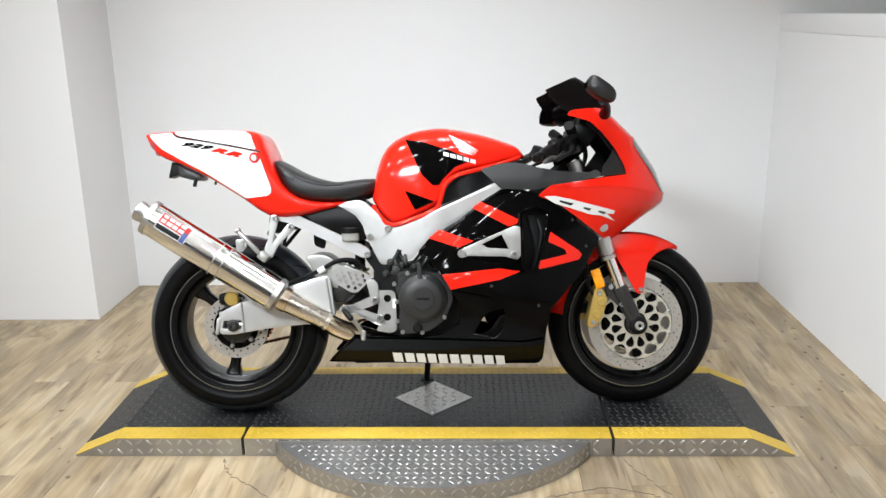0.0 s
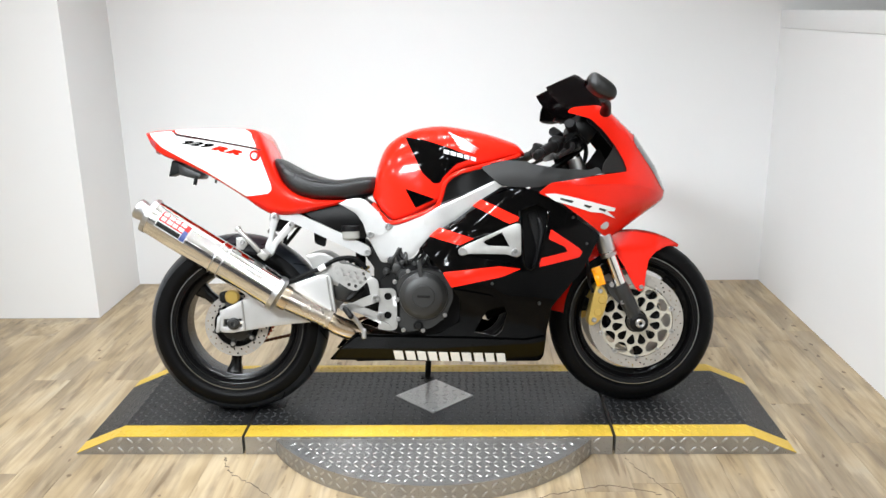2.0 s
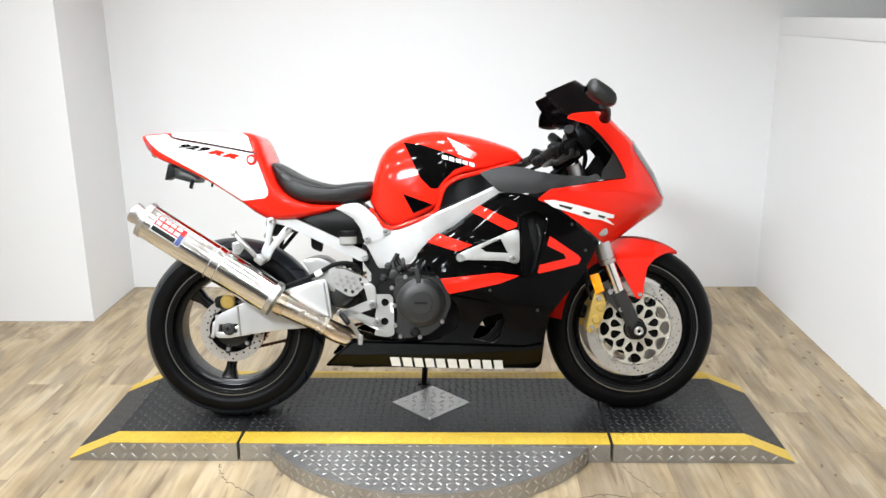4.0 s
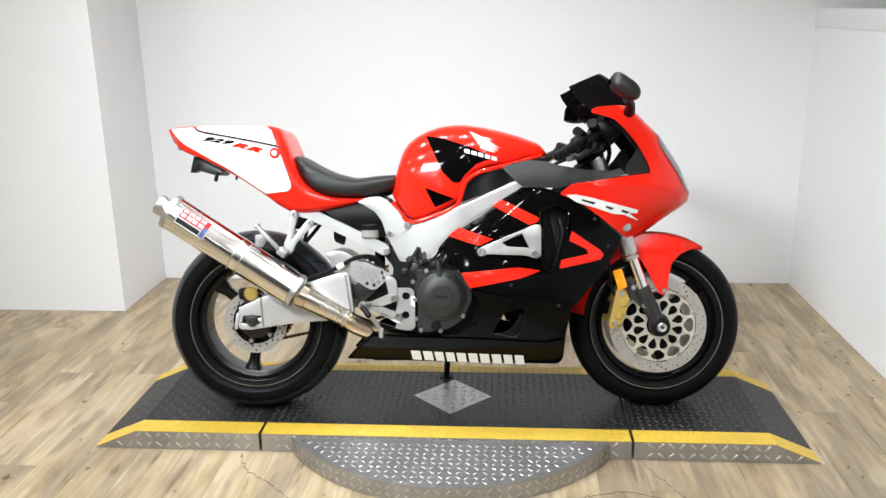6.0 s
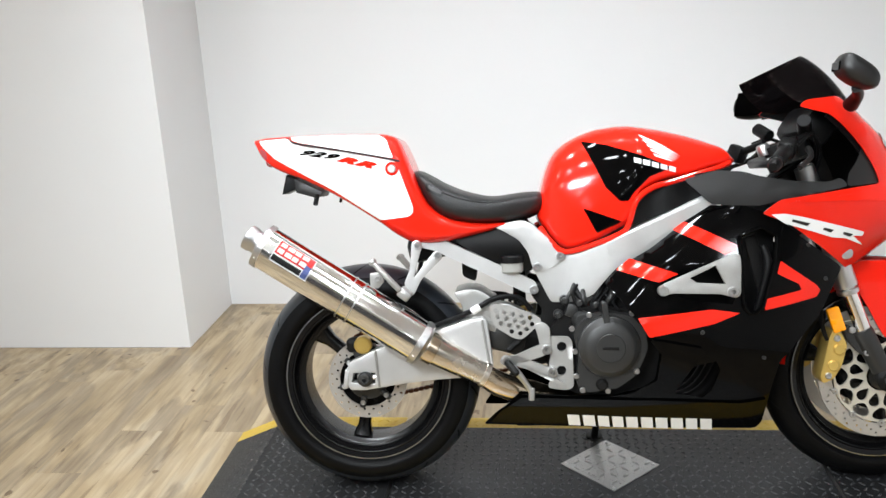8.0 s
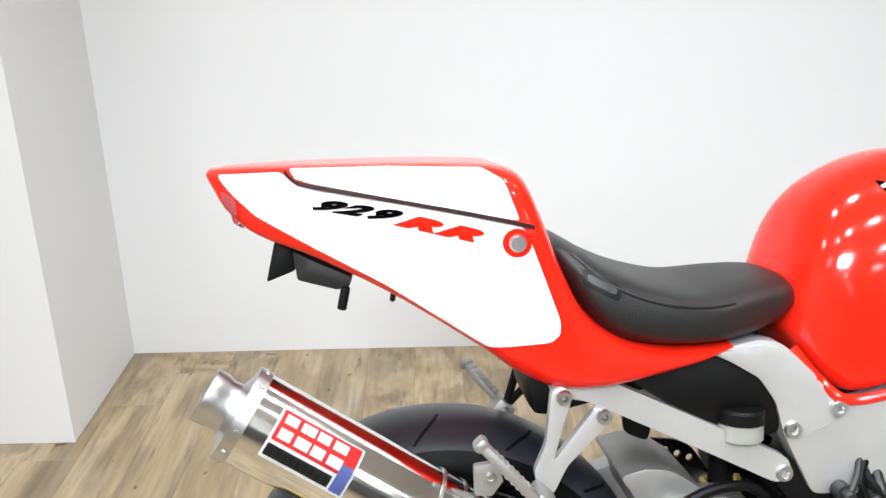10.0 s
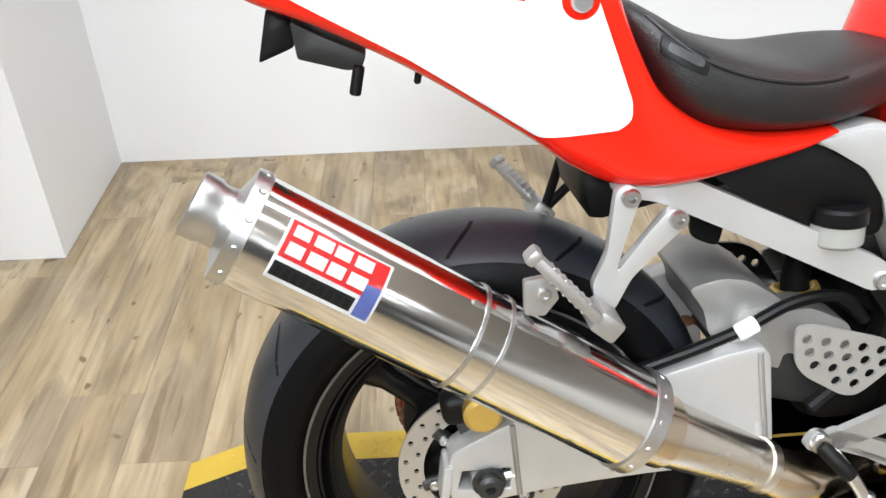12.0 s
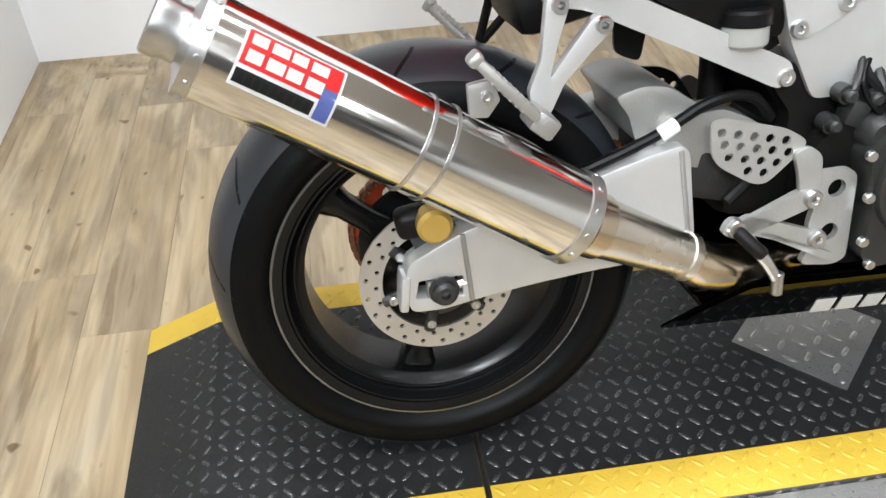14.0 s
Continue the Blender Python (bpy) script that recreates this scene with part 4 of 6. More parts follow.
for s in (-1, 1):
    decal("side_panel", [(-0.970, 0.978), (-0.884, 0.981), (-0.870, 0.970), (-0.845, 0.960), (-0.718, 0.937), (-0.585, 0.909), (-0.577, 0.895), (-0.540, 0.790), (-0.540, 0.772), (-0.552, 0.762), (-0.630, 0.754), (-0.757, 0.838), (-0.918, 0.926), (-0.950, 0.955)], TAIL, WHITE, tail, 0.0032, "white painted side panel", s)
    decal("cover_panel", [(-0.874, 0.9850), (-0.748, 0.9855), (-0.630, 0.981), (-0.606, 0.966), (-0.588, 0.916), (-0.728, 0.944), (-0.845, 0.967), (-0.864, 0.973)], TAIL, WHITE, tail, 0.0032, "white painted seat cover panel", s)
    decal("tail_light", [(-0.966, 0.958), (-0.944, 0.948), (-0.941, 0.903), (-0.957, 0.911)], TAIL, TAIL_LENS, tail, 0.003, "dark red tail light lens", s)
    stripe = [(-0.879, 0.983), (-0.867, 0.971), (-0.845, 0.9635), (-0.723, 0.9405), (-0.64, 0.924), (-0.570, 0.908)]
    way = spline([(x, z, 0) for x, z in stripe], 5)
    way = [v for v in way]
    outline = [(v.x, v.y + 0.0026) for v in way] + [(v.x, v.y - 0.0026) for v in reversed(way)]
    decal("pinstripe", outline, TAIL, DARK_RED, tail, 0.0075, "dark red pinstripe", s, 0.008, False)
    decal("washer", circle(-0.592, 0.889, 0.018, 20), TAIL, RED, tail, 0.0045, "red washer", s, 0.01, False)
    part("chrome_screw", bm_lathe([(0, 0.008), (0.009, 0.008), (0.011, 0.005), (0.011, -0.004), (0, -0.004)], 20, Matrix.Translation((-0.592, s * (TAIL.width(-0.592, 0.889) + 0.006), 0.889)) @ (ACROSS if s < 0 else pose(0, 0, 0, -90))), STEEL, tail)


def lettering(text, size, wide, shear, mat, parent, start, slope, loft, lift, label):
    """Raised flat characters of the built-in font, each a part, laid along a body's flank."""
    at = 0.0
    for ch in text:
        cu = bpy.data.curves.new("character", "FONT")
        cu.body, cu.size, cu.shear, cu.extrude, cu.resolution_u, cu.offset = ch, size, shear, 0.0005, 3, 0.0011 if ch.isdigit() else 0.0017
        ob = new("character", cu)
        me = bpy.data.meshes.new_from_object(ob.evaluated_get(bpy.context.evaluated_depsgraph_get()))
        bpy.data.objects.remove(ob)
        bm = bmesh.new()
        bm.from_mesh(me)
        bpy.data.meshes.remove(me)
        for v in bm.verts:
            dx = at + v.co.x * wide
            x, z = start[0] + dx, start[1] + v.co.y + slope * dx
            v.co = Vector((x, -(loft.width(x, z, lift) + v.co.z), z))
        part("character", bm, mat, parent, label)
        at += size * wide * (0.60 if ch.isdigit() else 0.74)


lettering("929", 0.0195, 2.9, 0.75, BLACK, tail, (-0.850, 0.937), -0.17, TAIL, 0.0045, "black slanted numeral")
lettering("RR", 0.0215, 3.1, 0.6, RED, tail, (-0.740, 0.915), -0.24, TAIL, 0.0050, "red slanted letter")
under = part("plate_bracket", bm_panel([(-0.904, 0.885), (-0.878, 0.875), (-0.878, 0.843), (-0.918, 0.828)], flat(0.035), 0.07, (), -1, 0.03, 0.002, 0.002), BLACK_PLASTIC, bike, "black plastic number plate bracket")
part("lamp_box", bm_panel([(-0.878, 0.872), (-0.842, 0.853), (-0.800, 0.834), (-0.806, 0.820), (-0.822, 0.818), (-0.874, 0.833)], flat(0.055), 0.11, (), -1, 0.03, 0.002, 0.002), GREY_PLASTIC, under)
part("lamp_stub", bm_rod((-0.808, -0.085, 0.828), (-0.815, -0.087, 0.797), 0.0065, 12), BLACK_PLASTIC, under)
part("lamp_stub", bm_rod((-0.745, -0.07, 0.818), (-0.748, -0.07, 0.802), 0.004, 12), BLACK_PLASTIC, under)

# main frame
frame_way = [(0.300, 0.800), (0.285, 0.822), (0.195, 0.785), (0.070, 0.729), (-0.062, 0.674), (-0.125, 0.650), (-0.160, 0.660), (-0.190, 0.695), (-0.232, 0.735), (-0.262, 0.742), (-0.335, 0.728), (-0.300, 0.712), (-0.262, 0.693), (-0.238, 0.655), (-0.222, 0.600), (-0.206, 0.568), (-0.182, 0.520), (-0.120, 0.520), (-0.072, 0.540), (-0.045, 0.575), (-0.012, 0.612), (0.070, 0.658), (0.164, 0.722), (0.230, 0.760)]


def spar(x, z):
    k = max(0.0, min(1.0, (x + 0.17) / 0.20))
    return 0.126 + 0.042 * k * k * (3 - 2 * k)


for s in (-1, 1):
    fr = part("frame_spar", bm_panel(frame_way, spar, 0.035, (), s, 0.022, True, 0.006), ALU, bike, "satin silver aluminium twin-spar frame")
    for bx, bz in ((-0.217, 0.617), (-0.155, 0.644), (-0.227, 0.556)):
        part("frame_bolt", bm_lathe([(0.004, 0.002), (0.006, 0.005), (0.0105, 0.005), (0.012, 0.002), (0.012, -0.006), (0, -0.006)], 16, Matrix.Translation((bx, s * (spar(bx, bz) + 0.006), bz)) @ (ACROSS if s < 0 else pose(0, 0, 0, -90))), STEEL, fr)
    plate_way = [(-0.325, 0.726), (-0.262, 0.736), (-0.236, 0.730), (-0.192, 0.690), (-0.148, 0.655), (-0.140, 0.642), (-0.150, 0.630), (-0.205, 0.602), (-0.226, 0.604), (-0.240, 0.655), (-0.264, 0.690), (-0.300, 0.712)]
    part("mount_plate", bm_panel(plate_way, lambda x, z: spar(x, z) + 0.004, 0.006, (), s, 0.02, 0.004, 0.0015), ALU, fr)
    facet = [(0.285, 0.800), (0.195, 0.776), (0.070, 0.722), (-0.040, 0.676), (-0.030, 0.640), (0.060, 0.668), (0.155, 0.724), (0.250, 0.775)]
    part("spar_facet", bm_panel(facet, lambda x, z: spar(x, z) + 0.0025 + 0.05 * (z - 0.66 - 0.35 * max(0, x)), 0.008, (), s, 0.018, 0.004, 0.0015), ALU, fr)
    lower = [(-0.235, 0.575), (-0.205, 0.570), (-0.180, 0.522), (-0.135, 0.518), (-0.15, 0.49), (-0.175, 0.44), (-0.215, 0.44), (-0.205, 0.50), (-0.235, 0.54)]
    part("pivot_plate", bm_panel(lower, flat(0.118), 0.03, (), s, 0.02, True, 0.004), ENGINE_DARK, fr)
    air = [(0.03, 0.76), (0.055, 0.805), (0.11, 0.832), (0.19, 0.848), (0.30, 0.866), (0.215, 0.79), (0.15, 0.765), (0.07, 0.735), (0.02, 0.715)]
    part("airbox_cover", bm_panel(air, lambda x, z: 0.146 + 0.006 * math.sin(60 * x), 0.012, (), s, 0.02), BLACK_PLASTIC, bike, "black plastic cover under the tank")
# subframe
for s in (-1, 1):
    rail = [(-0.545, 0.700), (-0.470, 0.698), (-0.350, 0.640), (-0.222, 0.577), (-0.215, 0.555), (-0.235, 0.541), (-0.36, 0.604), (-0.495, 0.670), (-0.545, 0.680)]
    sub = part("subframe_rail", bm_panel(rail, flat(0.132), 0.022, (), s, 0.02, True, 0.004), ALU, bike, "silver aluminium rear subframe rail")
    hang = [(-0.548, 0.692), (-0.538, 0.699), (-0.527, 0.695), (-0.521, 0.682), (-0.535, 0.640), (-0.546, 0.597), (-0.500, 0.655), (-0.488, 0.668), (-0.473, 0.663), (-0.468, 0.648), (-0.491, 0.628), (-0.528, 0.590), (-0.546, 0.553), (-0.562, 0.548), (-0.572, 0.584), (-0.556, 0.620)]
    if s < 0:
        part("peg_hanger", bm_panel(hang, flat(0.150), 0.014, (), s, 0.02, 0.004, 0.003), ALU, sub, "passenger footrest hanger")
    else:
        part("peg_hanger", join_bm(bm_rod((-0.533, 0.146, 0.684), (-0.563, 0.172, 0.562), 0.007, 10), bm_rod((-0.480, 0.146, 0.656), (-0.560, 0.172, 0.566), 0.007, 10)), ENGINE_DARK, sub, "dark passenger footrest hanger")
    for bx, bz in ((-0.533, 0.684), (-0.480, 0.656)):
        part("hanger_bolt", bm_lathe([(0.003, 0.002), (0.005, 0.006), (0.009, 0.006), (0.0105, 0.003), (0.0105, -0.004), (0, -0.004)], 16, Matrix.Translation((bx, s * 0.152, bz)) @ (ACROSS if s < 0 else pose(0, 0, 0, -90))), STEEL, sub)
    tip, base = (Vector((-0.647, -0.203, 0.648)), Vector((-0.578, -0.205, 0.572))) if s < 0 else (Vector((-0.622, 0.238, 0.620)), Vector((-0.566, 0.190, 0.562)))
    way_m = aim(base, tip)
    ln = (tip - base).length
    peg = part("passenger_peg", bm_box(0.020, 0.013, ln, 0.004, way_m @ pose(0, 0, ln / 2)), CAST, sub, "folding aluminium passenger footrest")
    part("peg_end", bm_box(0.024, 0.019, 0.014, 0.005, way_m @ pose(0, 0, ln)), CAST, peg)
    for k in range(7):
        part("rib", bm_box(0.018, 0.004, 0.004, 0.001, way_m @ pose(0, 0.0055, 0.022 + 0.0095 * k), 1), CAST, peg)
        part("rib", bm_box(0.018, 0.004, 0.004, 0.001, way_m @ pose(0, -0.0055, 0.022 + 0.0095 * k), 1), CAST, peg)
    part("peg_knuckle", bm_box(0.034, 0.050, 0.026, 0.005, pose(-0.568, s * 0.182, 0.560, 0, 40)), CAST, peg)
    part("peg_pivot", bm_rod((-0.566, s * 0.140, 0.556), (-0.566, s * 0.178, 0.556), 0.010, 16), CAST, sub)
    tray = [(-0.445, 0.700), (-0.30, 0.722), (-0.262, 0.700), (-0.236, 0.655), (-0.226, 0.605), (-0.275, 0.600), (-0.33, 0.630), (-0.40, 0.668)]
    part("side_cover", bm_panel(tray, lambda x, z: 0.108 + 0.02 * math.sin((z - 0.6) * 22), 0.02, (), s, 0.02), BLACK_PLASTIC, bike, "matt black plastic side cover under the seat")
# undertray box and rear suspension area
part("undertray", bm_box(0.34, 0.16, 0.07, 0.02, pose(-0.40, 0, 0.695, 0, -12)), BLACK_PLASTIC, bike, "black plastic undertray")
res = part("brake_reservoir", bm_lathe([(0, 0), (0.028, 0.002), (0.031, 0.006), (0.031, 0.03), (0, 0.03)], 20, pose(-0.284, -0.118, 0.600)), FLUID, bike, "translucent brake fluid reservoir with a black cap")
part("cap", bm_lathe([(0, 0.020), (0.030, 0.020), (0.033, 0.016), (0.033, 0), (0, 0)], 20, pose(-0.284, -0.118, 0.629)), BLACK_PLASTIC, res)
part("shock_spring", bm_tube([(-0.262 + 0.026 * math.cos(a * 2 * math.pi), 0.026 * math.sin(a * 2 * math.pi), 0.44 + 0.018 * a) for a in np.linspace(0, 3, 36)], 0.006, 8, 2), GOLD, bike, "yellow rear shock spring")
part("shock_body", bm_rod((-0.262, 0, 0.42), (-0.262, 0, 0.63), 0.018, 16), ENGINE_DARK, bike, "dark rear shock absorber")
part("flap", bm_panel([(-0.422, 0.650), (-0.372, 0.630), (-0.383, 0.569), (-0.420, 0.585)], flat(0.03), 0.006, (), -1, 0.02), BLACK_PLASTIC, bike, "small black rubber flap")
hug = part("chain_guard", bm_panel([(-0.372, 0.530), (-0.300, 0.523), (-0.275, 0.510), (-0.238, 0.455), (-0.256, 0.452), (-0.285, 0.478), (-0.360, 0.508)], flat(-0.085), 0.006, [circle(-0.338 + 0.020 * k, 0.514 - 0.0075 * k, 0.006, 10) for k in range(4)], -1, 0.015), BLACK_PLASTIC, bike, "black drilled chain guard")

# swingarm
arm_side = [(-0.742, 0.330), (-0.735, 0.366), (-0.664, 0.400), (-0.600, 0.420), (-0.500, 0.450), (-0.410, 0.478), (-0.366, 0.486), (-0.354, 0.474), (-0.347, 0.410), (-0.340, 0.350), (-0.350, 0.336), (-0.380, 0.326), (-0.490, 0.318), (-0.560, 0.310), (-0.655, 0.296), (-0.690, 0.290), (-0.736, 0.292)]
slot = [(-0.728, 0.312), (-0.722, 0.338), (-0.662, 0.338), (-0.664, 0.308)]
for s in (-1, 1):
    sw = part("swingarm", bm_panel(arm_side, lambda x, z: 0.128 + 0.012 * max(0, min(1, (x + 0.62) / 0.2)), 0.04, [slot], s, 0.02, True, 0.004), ALU, bike, "brushed silver aluminium swingarm")
    part("end_cap", bm_box(0.012, 0.044, 0.052, 0.003, pose(-0.742, s * 0.110, 0.322, 0, 8)), ALU, sw)
    part("axle_block", bm_box(0.040, 0.02, 0.026, 0.004, pose(RX - 0.002, s * 0.121, RZ + 0.010)), CAST, sw)
    part("axle_nut", bm_lathe([(0.006, 0.008), (0.006, 0.018), (0.012, 0.018), (0.0165, 0.014), (0.0165, 0.004), (0.021, 0.003), (0.021, 0), (0, 0)], 18, Matrix.Translation((RX, s * 0.13, RZ + 0.010)) @ (ACROSS if s < 0 else pose(0, 0, 0, -90))), ENGINE, sw)
    part("adjuster", bm_rod((-0.672, s * 0.122, RZ + 0.012), (-0.650, s * 0.122, RZ + 0.015), 0.007, 6), STEEL, sw)
for pts, nm in (([(-0.368, -0.1405, 0.479), (-0.360, -0.1412, 0.42), (-0.350, -0.1412, 0.352)], "weld_seam"), ([(-0.660, -0.1292, 0.400), (-0.656, -0.1292, 0.35), (-0.652, -0.1292, 0.300)], "weld_seam")):
    part(nm, bm_tube(pts, 0.0035, 8, 4), CAST, bike, "welded seam along the swingarm")
part("swingarm_cross", bm_box(0.12, 0.24, 0.10, 0.03, pose(-0.300, 0, 0.43, 0, 15)), ENGINE, bike, "grey swingarm crossmember")
part("swingarm_pivot", bm_box(0.14, 0.22, 0.11, 0.03, pose(-0.22, 0, 0.40)), ENGINE_DARK, bike, "dark swingarm pivot housing")
part("swingarm_hump", bm_panel([(-0.40, 0.475), (-0.375, 0.515), (-0.30, 0.520), (-0.25, 0.495), (-0.235, 0.45), (-0.30, 0.43), (-0.36, 0.45)], flat(0.118), 0.05, (), -1, 0.02, True, 0.01), CAST, bike, "cast grey swingarm brace")
part("swingarm_brace", bm_panel([(-0.445, 0.548), (-0.405, 0.558), (-0.37, 0.553), (-0.325, 0.522), (-0.30, 0.48), (-0.34, 0.455), (-0.415, 0.482), (-0.424, 0.520)], flat(0.100), 0.15, (), -1, 0.02, True, 0.012), CAST, bike, "cast grey swingarm brace over the tyre")
part("brake_line", bm_tube([(-0.70, -0.10, 0.42), (-0.60, -0.115, 0.432), (-0.50, -0.125, 0.462), (-0.40, -0.13, 0.500), (-0.33, -0.13, 0.535), (-0.27, -0.125, 0.535), (-0.235, -0.12, 0.50)], 0.0075, 10), BLACK_PLASTIC, bike, "black rear brake hose")
part("hose_clip", bm_rod((-0.395, -0.131, 0.500), (-0.372, -0.131, 0.513), 0.011, 12), WHITE, bike, "white hose clip")

# rearset: heel guard, plate, lever and footrest
plate = [(-0.216, 0.436), (-0.145, 0.436), (-0.132, 0.425), (-0.130, 0.300), (-0.150, 0.292), (-0.200, 0.300), (-0.188, 0.325), (-0.195, 0.36), (-0.188, 0.39), (-0.21, 0.41)]
for s in (-1, 1):
    rs = part("footrest_plate", bm_panel(plate, flat(0.174), 0.010, [circle(-0.160, 0.409, 0.013, 16), circle(-0.162, 0.345, 0.013, 16)], s, 0.015, True, 0.002), PLATE_ALU, bike, "silver drilled footrest hanger plate")
    bar = [[(-0.325, 0.372), (-0.312, 0.392), (-0.292, 0.385), (-0.215, 0.418), (-0.195, 0.415), (-0.190, 0.396), (-0.205, 0.388), (-0.285, 0.362), (-0.310, 0.362)], [(-0.300, 0.385), (-0.285, 0.392), (-0.185, 0.352), (-0.175, 0.340), (-0.183, 0.328), (-0.200, 0.332), (-0.29, 0.366)], [(-0.275, 0.365), (-0.262, 0.365), (-0.150, 0.312), (-0.155, 0.300)]]
    for b in bar:
        part("bracket_arm", bm_panel(b, flat(0.182), 0.010, (), s, 0.02, True, 0.002), PLATE_ALU, rs)
    part("upright", bm_panel([(-0.232, 0.470), (-0.210, 0.478), (-0.190, 0.462), (-0.188, 0.40), (-0.215, 0.40), (-0.222, 0.44)], flat(0.180), 0.009, (), s, 0.02, True, 0.002), PLATE_ALU, rs)
    for bx, bz in ((-0.200, 0.404), (-0.186, 0.343), (-0.306, 0.377)):
        part("pivot_bolt", bm_lathe([(0.004, 0.001), (0.006, 0.005), (0.011, 0.005), (0.013, 0.002), (0.013, -0.010), (0, -0.010)], 16, Matrix.Translation((bx, s * 0.185, bz)) @ (ACROSS if s < 0 else pose(0, 0, 0, -90))), STEEL, rs)
    rows = [(-0.331, 0.509, 5), (-0.326, 0.492, 5), (-0.318, 0.474, 5), (-0.290, 0.4515, 2)]
    hh = []
    for hx, hz, cnt in rows:
        hh += [circle(hx + 0.0225 * k, hz - 0.0055 * k, 0.0062, 10) for k in range(cnt)]
    guard = [(-0.346, 0.525), (-0.325, 0.527), (-0.240, 0.502), (-0.212, 0.484), (-0.214, 0.472), (-0.262, 0.430), (-0.282, 0.432), (-0.330, 0.462), (-0.342, 0.48)]
    if s < 0:
        part("heel_guard", bm_panel(guard, flat(0.172), 0.004, hh, s, 0.012, True, 0), PLATE_ALU, rs, "drilled silver heel guard")
    part("footrest", bm_lathe([(0, 0), (0.008, 0), (0.0095, 0.004), (0.0098, 0.044), (0.007, 0.048), (0, 0.048)], 16, aim((-0.306, s * 0.187, 0.375), (-0.268, s * 0.225, 0.335))), ENGINE_DARK, rs, "black ribbed footrest")
    part("lever", bm_tube([(-0.290, s * 0.190, 0.36), (-0.262, s * 0.192, 0.325), (-0.240, s * 0.192, 0.288)], [0.010, 0.008, 0.007], 10), STEEL, rs)
    part("lever_tip", bm_rod((-0.242, s * 0.192, 0.305), (-0.243, s * 0.195, 0.272), 0.0085, 12), STEEL, rs)
part("shift_link", bm_rod((-0.30, -0.14, 0.395), (-0.245, -0.135, 0.44), 0.009, 10), ENGINE_DARK, bike, "dark brake master cylinder rod")

# exhaust
ex = empty("exhaust", bike)
ex["label"] = "polished steel round muffler with a red and black label"
A, B = Vector((-0.938, -0.188, 0.698)), Vector((-0.523, -0.180, 0.424))
ax = (B - A).normalized()
MR = 0.0585
L0 = (B - A).length
can = part("muffler", bm_lathe([(MR - 0.004, 0.0), (MR, 0.004), (MR, L0 - 0.004), (MR - 0.004, L0)], 64, aim(A, B)), POLISHED, ex, "mirror-polished steel muffler sleeve")
part("end_cap", bm_lathe([(0.030, -0.046), (0.0315, -0.048), (0.034, -0.046), (0.034, -0.030), (0.031, -0.024), (0.032, -0.012), (0.046, -0.007), (MR + 0.002, -0.004), (MR + 0.0025, 0.012), (MR, 0.013)], 48, aim(A, B)), STEEL, can, "brushed end cap")
part("outlet", bm_lathe([(0.0295, -0.046), (0.0295, 0.03), (0.0, 0.03)], 32, aim(A, B)), ENGINE_DARK, can)
part("front_cap", bm_lathe([(MR, L0 - 0.020), (MR + 0.0025, L0 - 0.019), (MR + 0.0025, L0 - 0.001), (MR - 0.004, L0 + 0.004), (0.036, L0 + 0.010)], 48, aim(A, B)), STEEL, can)
for off in (0.006, L0 - 0.010):
    for k in range(12):
        m = aim(A, B) @ Matrix.Translation((0, 0, off)) @ Matrix.Rotation(2 * math.pi * k / 12, 4, "Z") @ pose(MR + 0.002, 0, 0, 0, 90)
        part("rivet", bm_lathe([(0, 0.0025), (0.003, 0.002), (0.0042, 0.0)], 8, m), STEEL, can)
for off in (0.258, 0.288):
    part("strap", bm_lathe([(MR, off - 0.002), (MR + 0.002, off - 0.002), (MR + 0.002, off + 0.002), (MR, off + 0.002)], 64, aim(A, B), True), STEEL, can)
part("strap_plate", bm_lathe([(MR + 0.0008, 0.259), (MR + 0.0008, 0.287)], 64, aim(A, B)), POLISHED, can)
tab = A + ax * 0.272
part("strap_tab", bm_panel([(-0.656, 0.618), (-0.627, 0.622), (-0.619, 0.597), (-0.634, 0.578), (-0.655, 0.580)], flat(0.200), 0.010, (), -1, 0.02, 0.0015, 0.0015), CAST, can, "cast muffler clamp")
bolt(can, -0.635, -0.202, 0.603, 0.007)
# label wrapped on the sleeve
LAB = aim(A, B)


def wrap(name, h0, h1, a0, a1, lift, mat, parent):
    bm = bmesh.new()
    rows = []
    for h in np.linspace(h0, h1, 3):
        rows.append([bm.verts.new(LAB @ Vector(((MR + lift) * math.cos(a), (MR + lift) * math.sin(a), h))) for a in np.linspace(radians(a0), radians(a1), 10)])
    for p, q in zip(rows, rows[1:]):
        for k in range(9):
            bm.faces.new((p[k], p[k + 1], q[k + 1], q[k]))
    bmesh.ops.solidify(bm, geom=bm.faces[:], thickness=-0.0003)
    return part(name, bm, mat, parent)


def facing(v):
    """Angle round the sleeve, in its own turn, that faces along v."""
    lv = LAB.to_3x3().inverted() @ Vector(v)
    return math.degrees(math.atan2(lv.y, lv.x))


up_dir = facing((0, -0.55, 0.83))
low_dir = facing((0, -1.0, -0.22))
if low_dir - up_dir > 180:
    low_dir -= 360
if low_dir - up_dir < -180:
    low_dir += 360


def ang(f):
    return up_dir + (low_dir - up_dir) * f


